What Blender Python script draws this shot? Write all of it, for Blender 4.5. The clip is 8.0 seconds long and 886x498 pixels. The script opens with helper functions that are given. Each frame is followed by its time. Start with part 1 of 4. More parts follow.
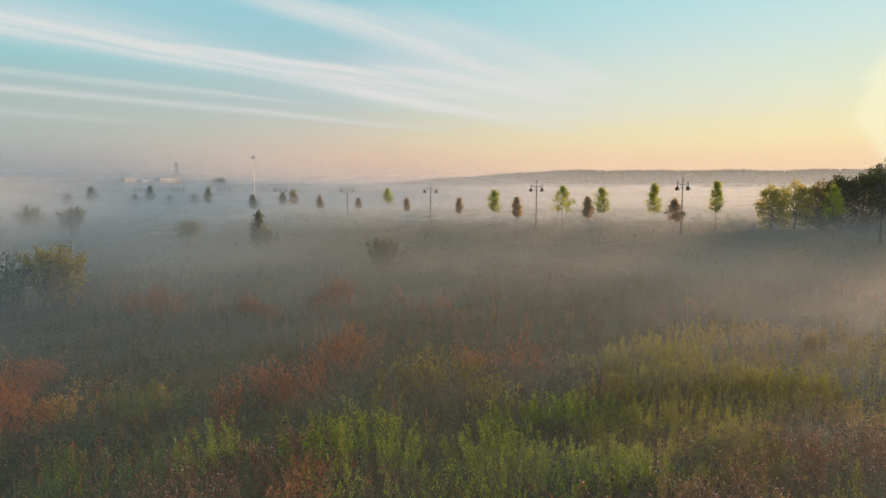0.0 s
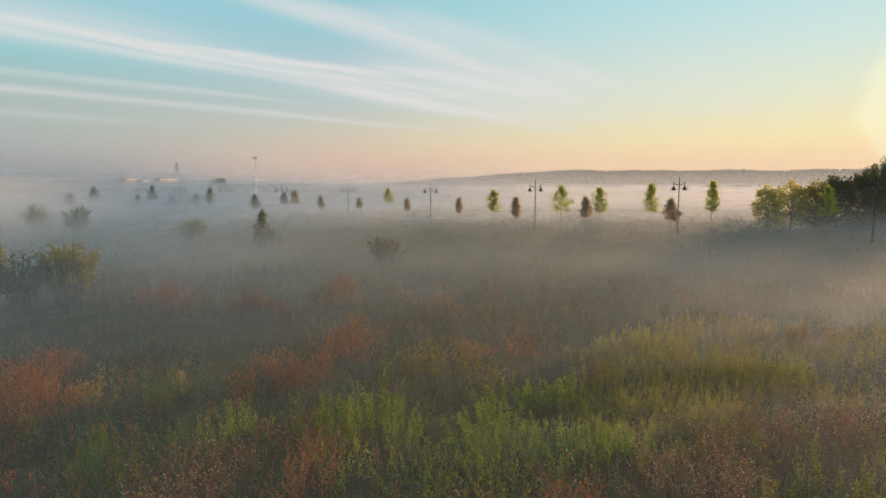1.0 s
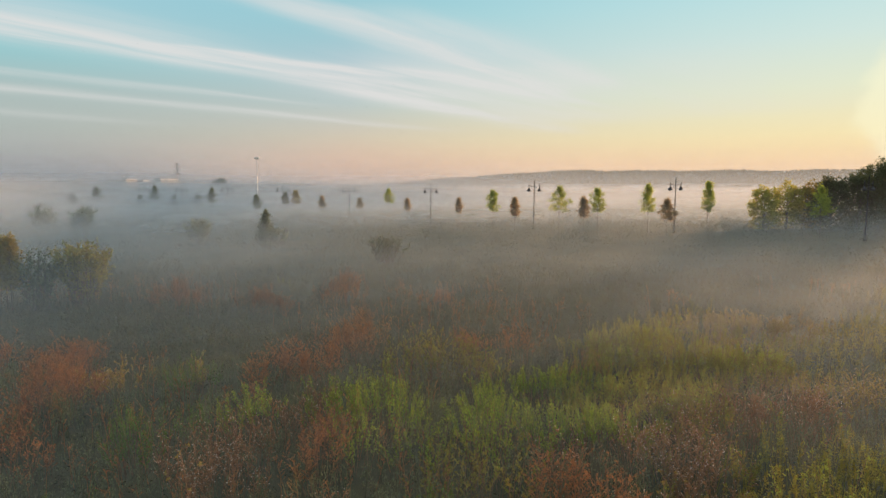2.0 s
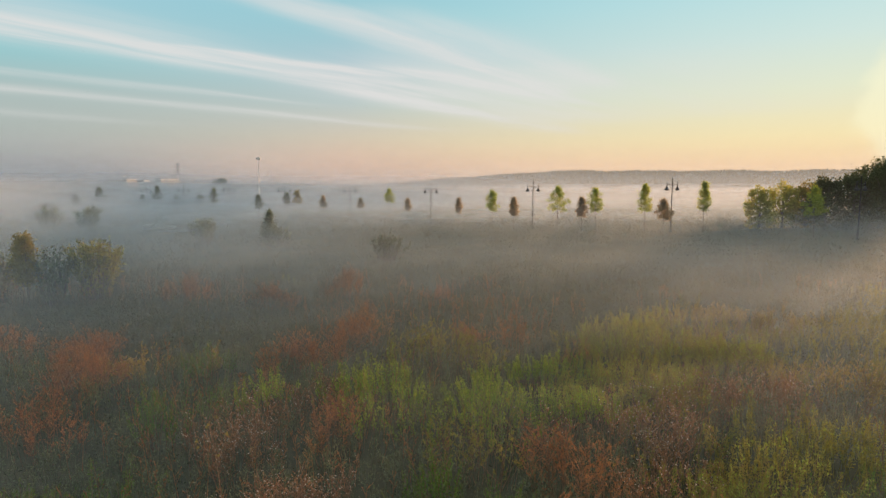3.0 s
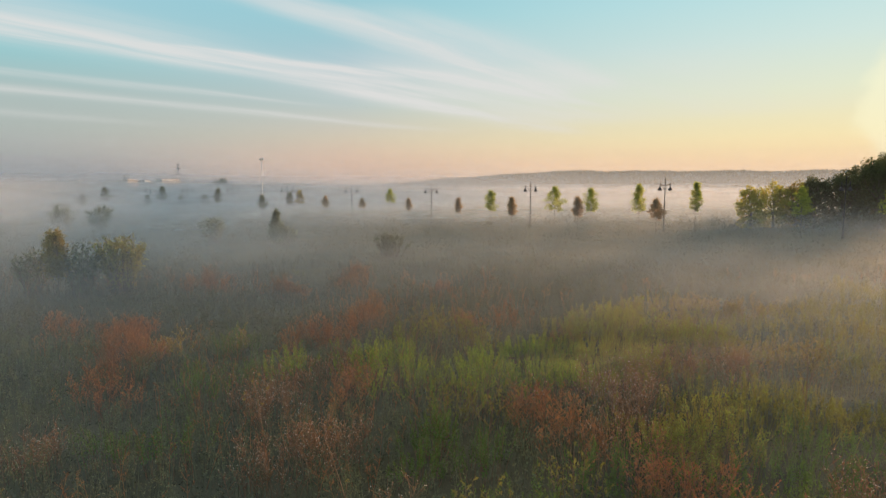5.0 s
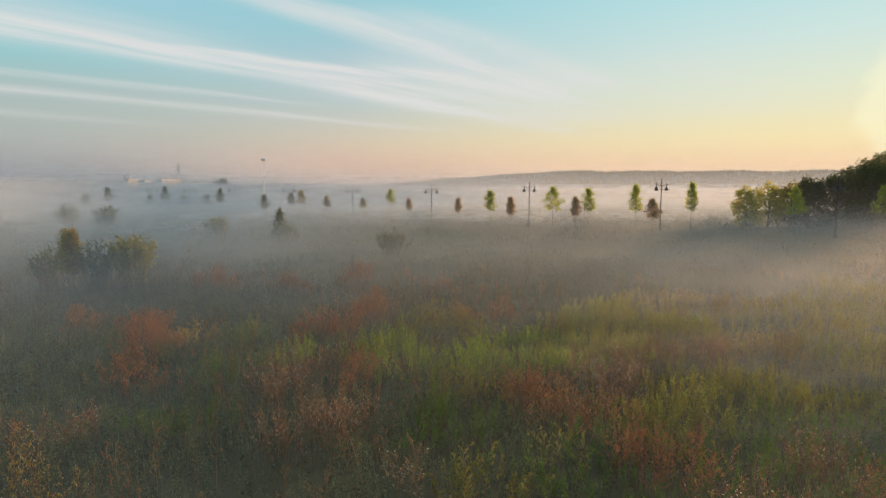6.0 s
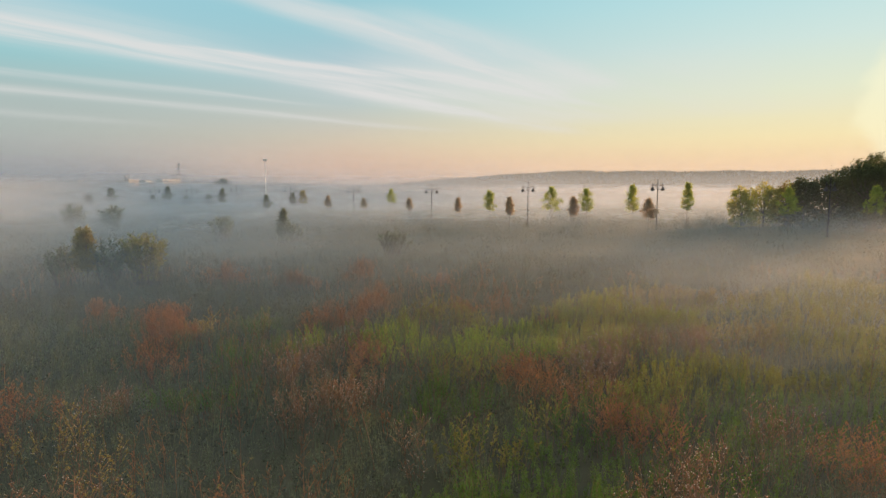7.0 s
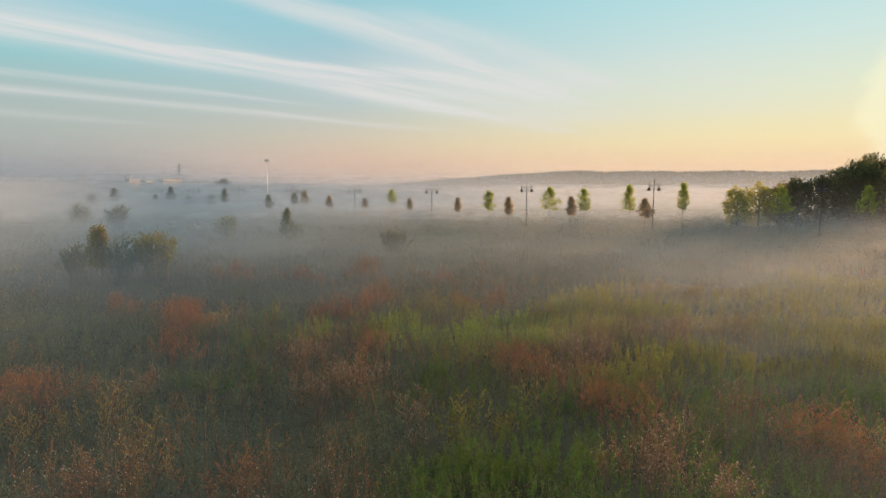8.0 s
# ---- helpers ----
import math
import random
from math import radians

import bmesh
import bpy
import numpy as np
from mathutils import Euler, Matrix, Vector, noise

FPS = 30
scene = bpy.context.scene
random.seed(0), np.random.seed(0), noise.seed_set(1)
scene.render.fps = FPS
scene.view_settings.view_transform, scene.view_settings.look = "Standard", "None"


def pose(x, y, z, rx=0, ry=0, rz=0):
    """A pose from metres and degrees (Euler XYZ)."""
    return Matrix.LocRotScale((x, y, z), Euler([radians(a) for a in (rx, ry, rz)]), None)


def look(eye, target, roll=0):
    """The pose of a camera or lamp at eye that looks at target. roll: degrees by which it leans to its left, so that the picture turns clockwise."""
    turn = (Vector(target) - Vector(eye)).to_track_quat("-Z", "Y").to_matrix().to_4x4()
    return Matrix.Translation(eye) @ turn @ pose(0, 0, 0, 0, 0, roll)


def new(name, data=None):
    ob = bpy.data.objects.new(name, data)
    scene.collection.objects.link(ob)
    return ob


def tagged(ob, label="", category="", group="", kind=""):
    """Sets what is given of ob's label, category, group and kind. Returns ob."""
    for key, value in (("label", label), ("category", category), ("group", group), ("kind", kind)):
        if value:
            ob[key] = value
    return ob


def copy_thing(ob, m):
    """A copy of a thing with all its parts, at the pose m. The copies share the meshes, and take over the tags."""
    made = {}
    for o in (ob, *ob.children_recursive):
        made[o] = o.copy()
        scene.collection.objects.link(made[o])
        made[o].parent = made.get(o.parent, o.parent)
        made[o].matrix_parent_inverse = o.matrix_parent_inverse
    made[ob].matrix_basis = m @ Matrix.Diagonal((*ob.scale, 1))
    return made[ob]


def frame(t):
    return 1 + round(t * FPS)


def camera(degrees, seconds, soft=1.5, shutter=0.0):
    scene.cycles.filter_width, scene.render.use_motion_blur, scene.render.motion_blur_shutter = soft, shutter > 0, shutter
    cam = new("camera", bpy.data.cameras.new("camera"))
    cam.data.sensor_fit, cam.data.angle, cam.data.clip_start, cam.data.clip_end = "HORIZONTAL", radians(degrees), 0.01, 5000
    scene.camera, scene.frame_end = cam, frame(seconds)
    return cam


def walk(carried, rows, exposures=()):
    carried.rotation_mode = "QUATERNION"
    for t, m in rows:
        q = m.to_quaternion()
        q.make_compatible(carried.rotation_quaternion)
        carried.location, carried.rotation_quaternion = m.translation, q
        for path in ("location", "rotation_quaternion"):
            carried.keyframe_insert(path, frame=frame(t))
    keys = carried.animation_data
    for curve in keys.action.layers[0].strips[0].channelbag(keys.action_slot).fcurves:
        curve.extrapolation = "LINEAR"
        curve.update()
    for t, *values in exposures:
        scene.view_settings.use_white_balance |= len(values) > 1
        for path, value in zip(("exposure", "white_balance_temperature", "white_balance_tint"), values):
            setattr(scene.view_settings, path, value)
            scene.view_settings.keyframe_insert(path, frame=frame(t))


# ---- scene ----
# ---------------------------------------------------------------- camera
cam = camera(73.0, 8.0, soft=1.35)
EYE, BACK = 5.3, 9.0      # first eye's height, length of the flight backwards


def flown(t):
    s = t / 8
    return BACK * (0.8535 * s + 0.0763 * s * s + 0.0702 * s ** 3)


ROWS = [0.0, 0.5, 1.0, 1.5, 2.0, 2.5, 3.0, 3.5, 4.0, 4.5, 5.0, 5.5, 6.0, 6.5, 7.0, 7.5, 8.0]
walk(cam, [(t, pose(-0.0019 * flown(t), -1.005 * flown(t), EYE + 0.0028 * flown(t), 90 - 5.93 + 0.01 * t, 0, 0)) for t in ROWS])

# ---------------------------------------------------------------- world, sun, exposure
SUN_AZ, SUN_EL = 47.0, 7.5       # degrees to the right of north (+y), and above the horizon
sun_dir = Vector((math.sin(radians(SUN_AZ)) * math.cos(radians(SUN_EL)), math.cos(radians(SUN_AZ)) * math.cos(radians(SUN_EL)), math.sin(radians(SUN_EL))))
scene.view_settings.exposure = 0.7
scene.cycles.transparent_max_bounces = 64    # light passes through many thin sheets standing in for mist


class Nodes:
    """Short hand for building a node tree."""

    def __init__(self, tree):
        self.tree = tree
        tree.nodes.clear()

    def add(self, kind, values=None, **props):
        node = self.tree.nodes.new(kind)
        for key, value in props.items():
            setattr(node, key, value)
        for key, value in (values or {}).items():
            if isinstance(value, bpy.types.NodeSocket):
                self.tree.links.new(value, node.inputs[key])
            else:
                node.inputs[key].default_value = value
        return node

    def math(self, op, a, b=0.0, c=0.0, clamp=False):
        return self.add("ShaderNodeMath", {0: a, 1: b, 2: c}, operation=op, use_clamp=clamp).outputs[0]

    def ramp(self, fac, stops, mode="LINEAR"):
        node = self.add("ShaderNodeValToRGB", {"Fac": fac})
        node.color_ramp.interpolation = mode
        els = node.color_ramp.elements
        while len(els) < len(stops):
            els.new(0.5)
        for el, (at, col) in zip(els, stops):
            el.position = at
            el.color = (*col, 1) if len(col) == 3 else col
        return node.outputs["Color"]

    def mix(self, fac, a, b, blend="MIX"):
        node = self.add("ShaderNodeMix", data_type="RGBA", blend_type=blend)
        for i, value in ((0, fac), (6, a), (7, b)):
            if isinstance(value, bpy.types.NodeSocket):
                self.tree.links.new(value, node.inputs[i])
            else:
                node.inputs[i].default_value = (*value, 1) if i > 0 and len(value) == 3 else value
        return node.outputs[2]


def rgb(r, g, b):
    """A linear colour from one given in 0..255."""
    return tuple(((v / 255 + 0.055) / 1.055) ** 2.4 if v > 10 else v / 255 / 12.92 for v in (r, g, b))


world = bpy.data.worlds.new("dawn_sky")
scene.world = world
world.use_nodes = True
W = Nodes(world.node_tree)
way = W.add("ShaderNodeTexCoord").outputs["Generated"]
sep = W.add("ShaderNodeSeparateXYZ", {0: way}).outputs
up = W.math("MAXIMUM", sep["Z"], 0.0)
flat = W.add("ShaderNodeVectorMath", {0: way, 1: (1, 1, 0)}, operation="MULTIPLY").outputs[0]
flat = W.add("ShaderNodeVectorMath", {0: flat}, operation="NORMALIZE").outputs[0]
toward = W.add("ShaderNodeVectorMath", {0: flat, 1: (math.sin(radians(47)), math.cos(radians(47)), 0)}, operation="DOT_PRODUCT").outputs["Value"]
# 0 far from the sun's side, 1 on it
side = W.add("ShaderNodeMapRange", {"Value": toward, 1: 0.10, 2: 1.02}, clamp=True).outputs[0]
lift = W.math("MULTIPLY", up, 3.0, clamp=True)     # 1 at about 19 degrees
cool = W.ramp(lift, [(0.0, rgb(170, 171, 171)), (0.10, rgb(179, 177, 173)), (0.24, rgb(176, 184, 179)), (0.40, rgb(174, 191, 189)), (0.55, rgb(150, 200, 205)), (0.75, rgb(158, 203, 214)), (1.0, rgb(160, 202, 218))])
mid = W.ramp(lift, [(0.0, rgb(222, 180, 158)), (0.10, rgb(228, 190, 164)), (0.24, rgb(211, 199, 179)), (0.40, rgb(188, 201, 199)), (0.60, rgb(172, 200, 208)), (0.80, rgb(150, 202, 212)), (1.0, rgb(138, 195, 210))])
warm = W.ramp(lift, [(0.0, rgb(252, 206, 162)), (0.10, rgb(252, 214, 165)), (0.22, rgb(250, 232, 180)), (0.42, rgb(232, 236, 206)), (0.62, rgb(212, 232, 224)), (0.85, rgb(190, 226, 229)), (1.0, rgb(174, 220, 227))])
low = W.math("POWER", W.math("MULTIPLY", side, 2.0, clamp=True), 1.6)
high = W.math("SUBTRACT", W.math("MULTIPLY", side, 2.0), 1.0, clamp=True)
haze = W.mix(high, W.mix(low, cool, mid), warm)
# cirrus streaks in a flat layer, drawn out along one direction
over = W.math("DIVIDE", 1.0, W.math("MAXIMUM", sep["Z"], 0.03))
layer = W.add("ShaderNodeVectorMath", {0: way, "Scale": over}, operation="SCALE").outputs[0]
lay = W.add("ShaderNodeSeparateXYZ", {0: layer}).outputs
A = radians(36)
across = W.math("SUBTRACT", W.math("MULTIPLY", lay["X"], math.cos(A)), W.math("MULTIPLY", lay["Y"], math.sin(A)))
along = W.math("ADD", W.math("MULTIPLY", lay["X"], math.sin(A)), W.math("MULTIPLY", lay["Y"], math.cos(A)))
bend = W.add("ShaderNodeTexNoise", {"Vector": W.add("ShaderNodeCombineXYZ", {0: W.math("MULTIPLY", across, 1.6), 1: W.math("MULTIPLY", along, 0.5)}).outputs[0], "Scale": 1.0, "Detail": 3.0}).outputs[0]
swayed = W.math("ADD", across, W.math("MULTIPLY", W.math("SUBTRACT", bend, 0.5), 0.45))
# each streak: place across the wind, drift per unit of length, half width, where it begins and ends along the wind, thickness
STREAKS = [(-4.66, 0.11, 0.26, -2.0, 6.4, 0.95), (-4.50, 0.06, 0.45, -2.0, 4.0, 0.35), (-4.36, -0.03, 0.30, 3.2, 11.5, 0.9), (-4.80, 0.28, 0.09, 2.2, 4.6, 0.8), (-4.10, 0.17, 0.12, 3.3, 7.4, 0.7),
           (-2.60, -0.03, 0.15, 1.2, 6.8, 0.85), (-2.38, 0.02, 0.20, 2.2, 6.4, 0.55), (-3.10, -0.06, 0.65, 2.8, 10.0, 0.6), (-6.60, 0.19, 0.14, -1.0, 5.6, 0.45), (-7.60, 0.14, 0.25, 0.0, 9.5, 0.55),
           (-3.90, 0.02, 0.20, -1.0, 2.9, 0.3), (-1.60, 0.0, 0.9, 4.0, 10.0, 0.4), (-9.5, 0.0, 0.4, -4.0, 6.0, 0.4), (1.2, 0.0, 0.3, -4.0, 6.0, 0.4)]
bands = 0.0
for place, drift, half, first, last, thick in STREAKS:
    off = W.math("DIVIDE", W.math("SUBTRACT", swayed, W.math("MULTIPLY_ADD", along, drift, place)), 1.25 * half)
    body = W.math("EXPONENT", W.math("MULTIPLY", W.math("MULTIPLY", off, off), -1.0))
    soft_end = 0.25 * (last - first)
    begun = W.add("ShaderNodeMapRange", {"Value": along, 1: first, 2: first + soft_end}, clamp=True, interpolation_type="SMOOTHSTEP").outputs[0]
    ended = W.add("ShaderNodeMapRange", {"Value": along, 1: last, 2: last - soft_end}, clamp=True, interpolation_type="SMOOTHSTEP").outputs[0]
    bands = W.math("ADD", bands, W.math("MULTIPLY", W.math("MULTIPLY", body, thick), W.math("MULTIPLY", begun, ended)), clamp=True)
fibre = W.add("ShaderNodeTexNoise", {"Vector": W.add("ShaderNodeCombineXYZ", {0: W.math("MULTIPLY", swayed, 2.2), 1: W.math("MULTIPLY", along, 0.30)}).outputs[0], "Scale": 1.0, "Detail": 5.0, "Roughness": 0.6}).outputs[0]
veil = W.math("MULTIPLY", bands, W.add("ShaderNodeMapRange", {"Value": fibre, 1: 0.15, 2: 0.55}, clamp=True).outputs[0])
veil = W.math("MULTIPLY", veil, W.add("ShaderNodeMapRange", {"Value": sep["Z"], 1: 0.05, 2: 0.12}, clamp=True).outputs[0])
veil = W.math("MULTIPLY", veil, W.math("SUBTRACT", 1.0, W.math("MULTIPLY", W.math("MULTIPLY", high, high), 0.55, clamp=True)))
veil = W.math("MULTIPLY", veil, 0.85)
cloudy = W.mix(veil, haze, rgb(226, 224, 222))
# bright cloud by the sun
cloud_dir = (math.sin(radians(39.5)) * 0.9945, math.cos(radians(39.5)) * 0.9945, 0.105)
near_sun = W.add("ShaderNodeVectorMath", {0: way, 1: cloud_dir}, operation="DOT_PRODUCT").outputs["Value"]
puff = W.add("ShaderNodeTexNoise", {"Vector": way, "Scale": 14.0, "Detail": 3.0}).outputs[0]
puffed = W.math("ADD", near_sun, W.math("MULTIPLY", W.math("SUBTRACT", puff, 0.5), 0.009))
core = W.add("ShaderNodeMapRange", {"Value": puffed, 1: 0.9940, 2: 0.9972}, clamp=True, interpolation_type="SMOOTHSTEP").outputs[0]
glow = W.mix(W.math("MULTIPLY", core, 0.5), cloudy, rgb(255, 250, 212))
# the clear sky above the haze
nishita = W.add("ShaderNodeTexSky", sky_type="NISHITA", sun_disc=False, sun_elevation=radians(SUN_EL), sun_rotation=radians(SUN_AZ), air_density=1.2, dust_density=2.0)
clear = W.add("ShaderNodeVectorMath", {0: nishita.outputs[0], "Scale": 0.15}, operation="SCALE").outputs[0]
clear = W.mix(0.65, clear, (1.12, 1.16, 1.22))      # unseen sky overhead, whitened as fill light for the meadow
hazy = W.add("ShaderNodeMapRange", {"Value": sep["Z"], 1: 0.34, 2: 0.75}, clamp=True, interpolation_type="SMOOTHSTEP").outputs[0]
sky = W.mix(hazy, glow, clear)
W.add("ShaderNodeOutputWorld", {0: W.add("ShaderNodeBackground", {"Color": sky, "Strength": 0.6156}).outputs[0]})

sun = new("sun", bpy.data.lights.new("sun", "SUN"))
sun.data.energy, sun.data.angle, sun.data.color = 5.0, radians(1.5), (1.0, 0.57, 0.29)
sun.matrix_world = look((0, 0, 60), Vector((0, 0, 60)) - sun_dir)

# ---------------------------------------------------------------- materials


def leaf_material(name, colours, through_light=0.45, rough=0.7, spread=0.2, patch=0.4):
    """Leaves: a colour by leaf and by patch of ground, with light shining through."""
    m = bpy.data.materials.new(name)
    m.use_nodes = True
    N = Nodes(m.node_tree)
    geo = N.add("ShaderNodeNewGeometry")
    island = geo.outputs["Random Per Island"]
    noise_a = N.add("ShaderNodeTexNoise", {"Vector": geo.outputs["Position"], "Scale": patch, "Detail": 3.0}).outputs[0]
    fac = N.math("ADD", N.math("MULTIPLY", N.math("SUBTRACT", noise_a, 0.5), 1.6), N.math("ADD", 0.5, N.math("MULTIPLY", N.math("SUBTRACT", island, 0.5), spread)), clamp=True)
    n = len(colours)
    col = N.ramp(fac, [(i / (n - 1), c) for i, c in enumerate(colours)])
    fine = N.add("ShaderNodeTexNoise", {"Vector": geo.outputs["Position"], "Scale": 30.0, "Detail": 2.0}).outputs[0]
    col = N.mix(1.0, col, N.ramp(fine, [(0.3, (0.86,) * 3), (0.7, (1.12,) * 3)]), "MULTIPLY")
    bsdf = N.add("ShaderNodeBsdfPrincipled", {"Base Color": col, "Roughness": rough, "Specular IOR Level": 0.12})
    tl = N.add("ShaderNodeBsdfTranslucent", {"Color": col})
    N.add("ShaderNodeOutputMaterial", {0: N.add("ShaderNodeMixShader", {0: through_light, 1: bsdf.outputs[0], 2: tl.outputs[0]}).outputs[0]})
    return m


def solid(name, dark, light, rough=0.7, metal=0.0, scale=4.0, bump=0.1, gloss=0.5):
    """A solid surface with two scales of variation and fine relief."""
    m = bpy.data.materials.new(name)
    m.use_nodes = True
    N = Nodes(m.node_tree)
    at = N.add("ShaderNodeTexCoord").outputs["Object"]
    big = N.add("ShaderNodeTexNoise", {"Vector": at, "Scale": scale, "Detail": 5.0}).outputs[0]
    small = N.add("ShaderNodeTexNoise", {"Vector": at, "Scale": scale * 12, "Detail": 4.0}).outputs[0]
    fac = N.math("ADD", N.math("MULTIPLY", big, 0.7), N.math("MULTIPLY", small, 0.3))
    col = N.ramp(fac, [(0.32, dark), (0.68, light)])
    relief = N.add("ShaderNodeBump", {"Strength": bump, "Height": small, "Distance": 0.02}).outputs[0]
    bsdf = N.add("ShaderNodeBsdfPrincipled", {"Base Color": col, "Roughness": rough, "Metallic": metal, "Normal": relief, "Specular IOR Level": gloss})
    N.add("ShaderNodeOutputMaterial", {0: bsdf.outputs[0]})
    return m


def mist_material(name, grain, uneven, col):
    """See-through sheet standing in for fog: it scatters light to both sides; the sheet's own density says how much it
    covers.
    """
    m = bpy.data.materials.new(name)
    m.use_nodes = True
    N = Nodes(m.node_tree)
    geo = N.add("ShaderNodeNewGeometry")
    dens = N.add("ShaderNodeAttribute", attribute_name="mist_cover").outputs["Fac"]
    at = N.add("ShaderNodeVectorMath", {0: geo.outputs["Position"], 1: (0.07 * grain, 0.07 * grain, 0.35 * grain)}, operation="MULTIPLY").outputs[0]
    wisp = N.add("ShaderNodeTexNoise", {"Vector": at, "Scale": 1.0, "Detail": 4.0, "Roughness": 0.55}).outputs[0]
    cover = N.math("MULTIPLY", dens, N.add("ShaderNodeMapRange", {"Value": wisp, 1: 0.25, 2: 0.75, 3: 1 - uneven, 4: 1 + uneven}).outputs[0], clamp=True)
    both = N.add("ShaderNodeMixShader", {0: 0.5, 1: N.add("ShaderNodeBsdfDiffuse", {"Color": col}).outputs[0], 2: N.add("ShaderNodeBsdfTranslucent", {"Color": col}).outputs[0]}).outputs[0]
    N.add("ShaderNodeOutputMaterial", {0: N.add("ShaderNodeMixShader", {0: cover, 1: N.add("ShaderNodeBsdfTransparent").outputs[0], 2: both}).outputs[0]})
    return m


GREEN = leaf_material("goldenrod_green", [(0.08, 0.14, 0.022), (0.14, 0.22, 0.032), (0.22, 0.29, 0.042), (0.30, 0.31, 0.05)], 0.36)
# Goldenrod on the sun's side: olive-yellow, warmed to stand in for low sunlight.
GOLD = leaf_material("sunlit_goldenrod", [(0.12, 0.135, 0.03), (0.19, 0.19, 0.04), (0.27, 0.235, 0.05), (0.33, 0.24, 0.06)], 0.4)
# Dark leaves: the shade between the stems is put into their colour.
UNDER = leaf_material("shaded_undergrowth", [(0.04, 0.05, 0.03), (0.065, 0.075, 0.042), (0.09, 0.093, 0.052)], 0.3)
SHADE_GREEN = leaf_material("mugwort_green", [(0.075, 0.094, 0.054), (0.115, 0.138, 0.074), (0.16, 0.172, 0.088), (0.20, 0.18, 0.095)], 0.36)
RUST = leaf_material("rust_leaf", [(0.17, 0.085, 0.045), (0.28, 0.13, 0.06), (0.38, 0.175, 0.075), (0.40, 0.23, 0.09)], 0.35)
OCHRE = leaf_material("ochre_leaf", [(0.19, 0.15, 0.045), (0.30, 0.225, 0.055), (0.40, 0.28, 0.065)])
FLUFF = leaf_material("seed_fluff", [(0.44, 0.35, 0.27), (0.74, 0.63, 0.52)], 0.4)
# Pale new growth, brightened further for the light that catches the tops.
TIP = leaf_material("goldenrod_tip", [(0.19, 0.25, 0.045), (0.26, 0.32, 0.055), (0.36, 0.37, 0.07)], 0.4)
OLIVE = leaf_material("olive_leaf", [(0.12, 0.13, 0.04), (0.20, 0.20, 0.05), (0.28, 0.25, 0.06)], 0.5)
SEEDING = leaf_material("seeding_weed", [(0.13, 0.078, 0.05), (0.21, 0.112, 0.062), (0.32, 0.16, 0.078), (0.35, 0.205, 0.095)])
# Greyer, evener copy of mugwort_green for the middle distance.
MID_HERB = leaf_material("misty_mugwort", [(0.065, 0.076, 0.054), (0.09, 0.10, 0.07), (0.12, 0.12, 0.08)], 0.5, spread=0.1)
NETTLE = leaf_material("nettle_green", [(0.06, 0.115, 0.025), (0.10, 0.17, 0.03), (0.17, 0.22, 0.038)], 0.3)
# Cooler, darker copy of mugwort_green: the far field's shade put into its colour.
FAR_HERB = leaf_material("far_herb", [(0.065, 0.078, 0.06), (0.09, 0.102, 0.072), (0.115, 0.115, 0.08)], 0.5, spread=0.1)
STRAW = leaf_material("dry_stalk", [(0.15, 0.09, 0.055), (0.27, 0.165, 0.095)], 0.15)
YOUNG = leaf_material("young_tree_leaf", [(0.18, 0.24, 0.03), (0.28, 0.34, 0.045), (0.40, 0.40, 0.06)], 0.6)
BROWN = leaf_material("brown_tree_leaf", [(0.24, 0.18, 0.11), (0.34, 0.25, 0.14), (0.42, 0.32, 0.16)], 0.6)
DARK = leaf_material("dark_tree_leaf", [(0.045, 0.058, 0.028), (0.075, 0.09, 0.036), (0.135, 0.13, 0.045)], 0.45)
YELLOW = leaf_material("yellowing_leaf", [(0.10, 0.10, 0.015), (0.22, 0.18, 0.025), (0.34, 0.22, 0.03)], 0.45)
# Yellow-olive leaves, brightened in place of sun that the trees behind cut off.
AUTUMN = leaf_material("autumn_edge_leaf", [(0.22, 0.23, 0.04), (0.36, 0.34, 0.055), (0.48, 0.41, 0.065)], 0.6)
BARK = solid("bark", (0.05, 0.038, 0.028), (0.14, 0.11, 0.085), 0.9, scale=6, bump=0.5)
IRON = solid("painted_iron", (0.018, 0.02, 0.024), (0.035, 0.038, 0.042), 0.75, 0.0, gloss=0.15)
WHITE_STEEL = solid("galvanised_steel", (0.42, 0.42, 0.42), (0.58, 0.58, 0.58), 0.45, 0.3)
GREY_STEEL = solid("weathered_steel", (0.36, 0.36, 0.37), (0.48, 0.48, 0.49), 0.6, 0.2)
GLASS = solid("smoked_glass", (0.07, 0.08, 0.11), (0.11, 0.12, 0.15), 0.5, gloss=0.1)
RENDER_WALL = solid("pale_render", (0.76, 0.69, 0.64), (0.84, 0.77, 0.72), 0.8, scale=0.2)
ROOF = solid("dark_roof", (0.30, 0.29, 0.28), (0.40, 0.39, 0.38), 0.8, scale=0.2)
PANE = solid("window_pane", (0.03, 0.035, 0.04), (0.06, 0.065, 0.07), 0.15, scale=0.3)
FAR_WOOD = leaf_material("far_wood", [(0.025, 0.035, 0.015), (0.05, 0.06, 0.02), (0.075, 0.08, 0.03)], 0.15, patch=0.02)
SOIL = solid("meadow_soil", (0.04, 0.045, 0.025), (0.075, 0.072, 0.042), 0.95, scale=0.25, bump=0.4, gloss=0.02)
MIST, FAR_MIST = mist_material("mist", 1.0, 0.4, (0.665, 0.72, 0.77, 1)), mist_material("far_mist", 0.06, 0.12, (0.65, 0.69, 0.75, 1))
# Far sheets are tinted blue, standing in for blue light scattered over distance.
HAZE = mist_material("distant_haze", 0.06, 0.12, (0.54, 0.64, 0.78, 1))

# ---------------------------------------------------------------- mesh helpers
rng = np.random.default_rng(7)


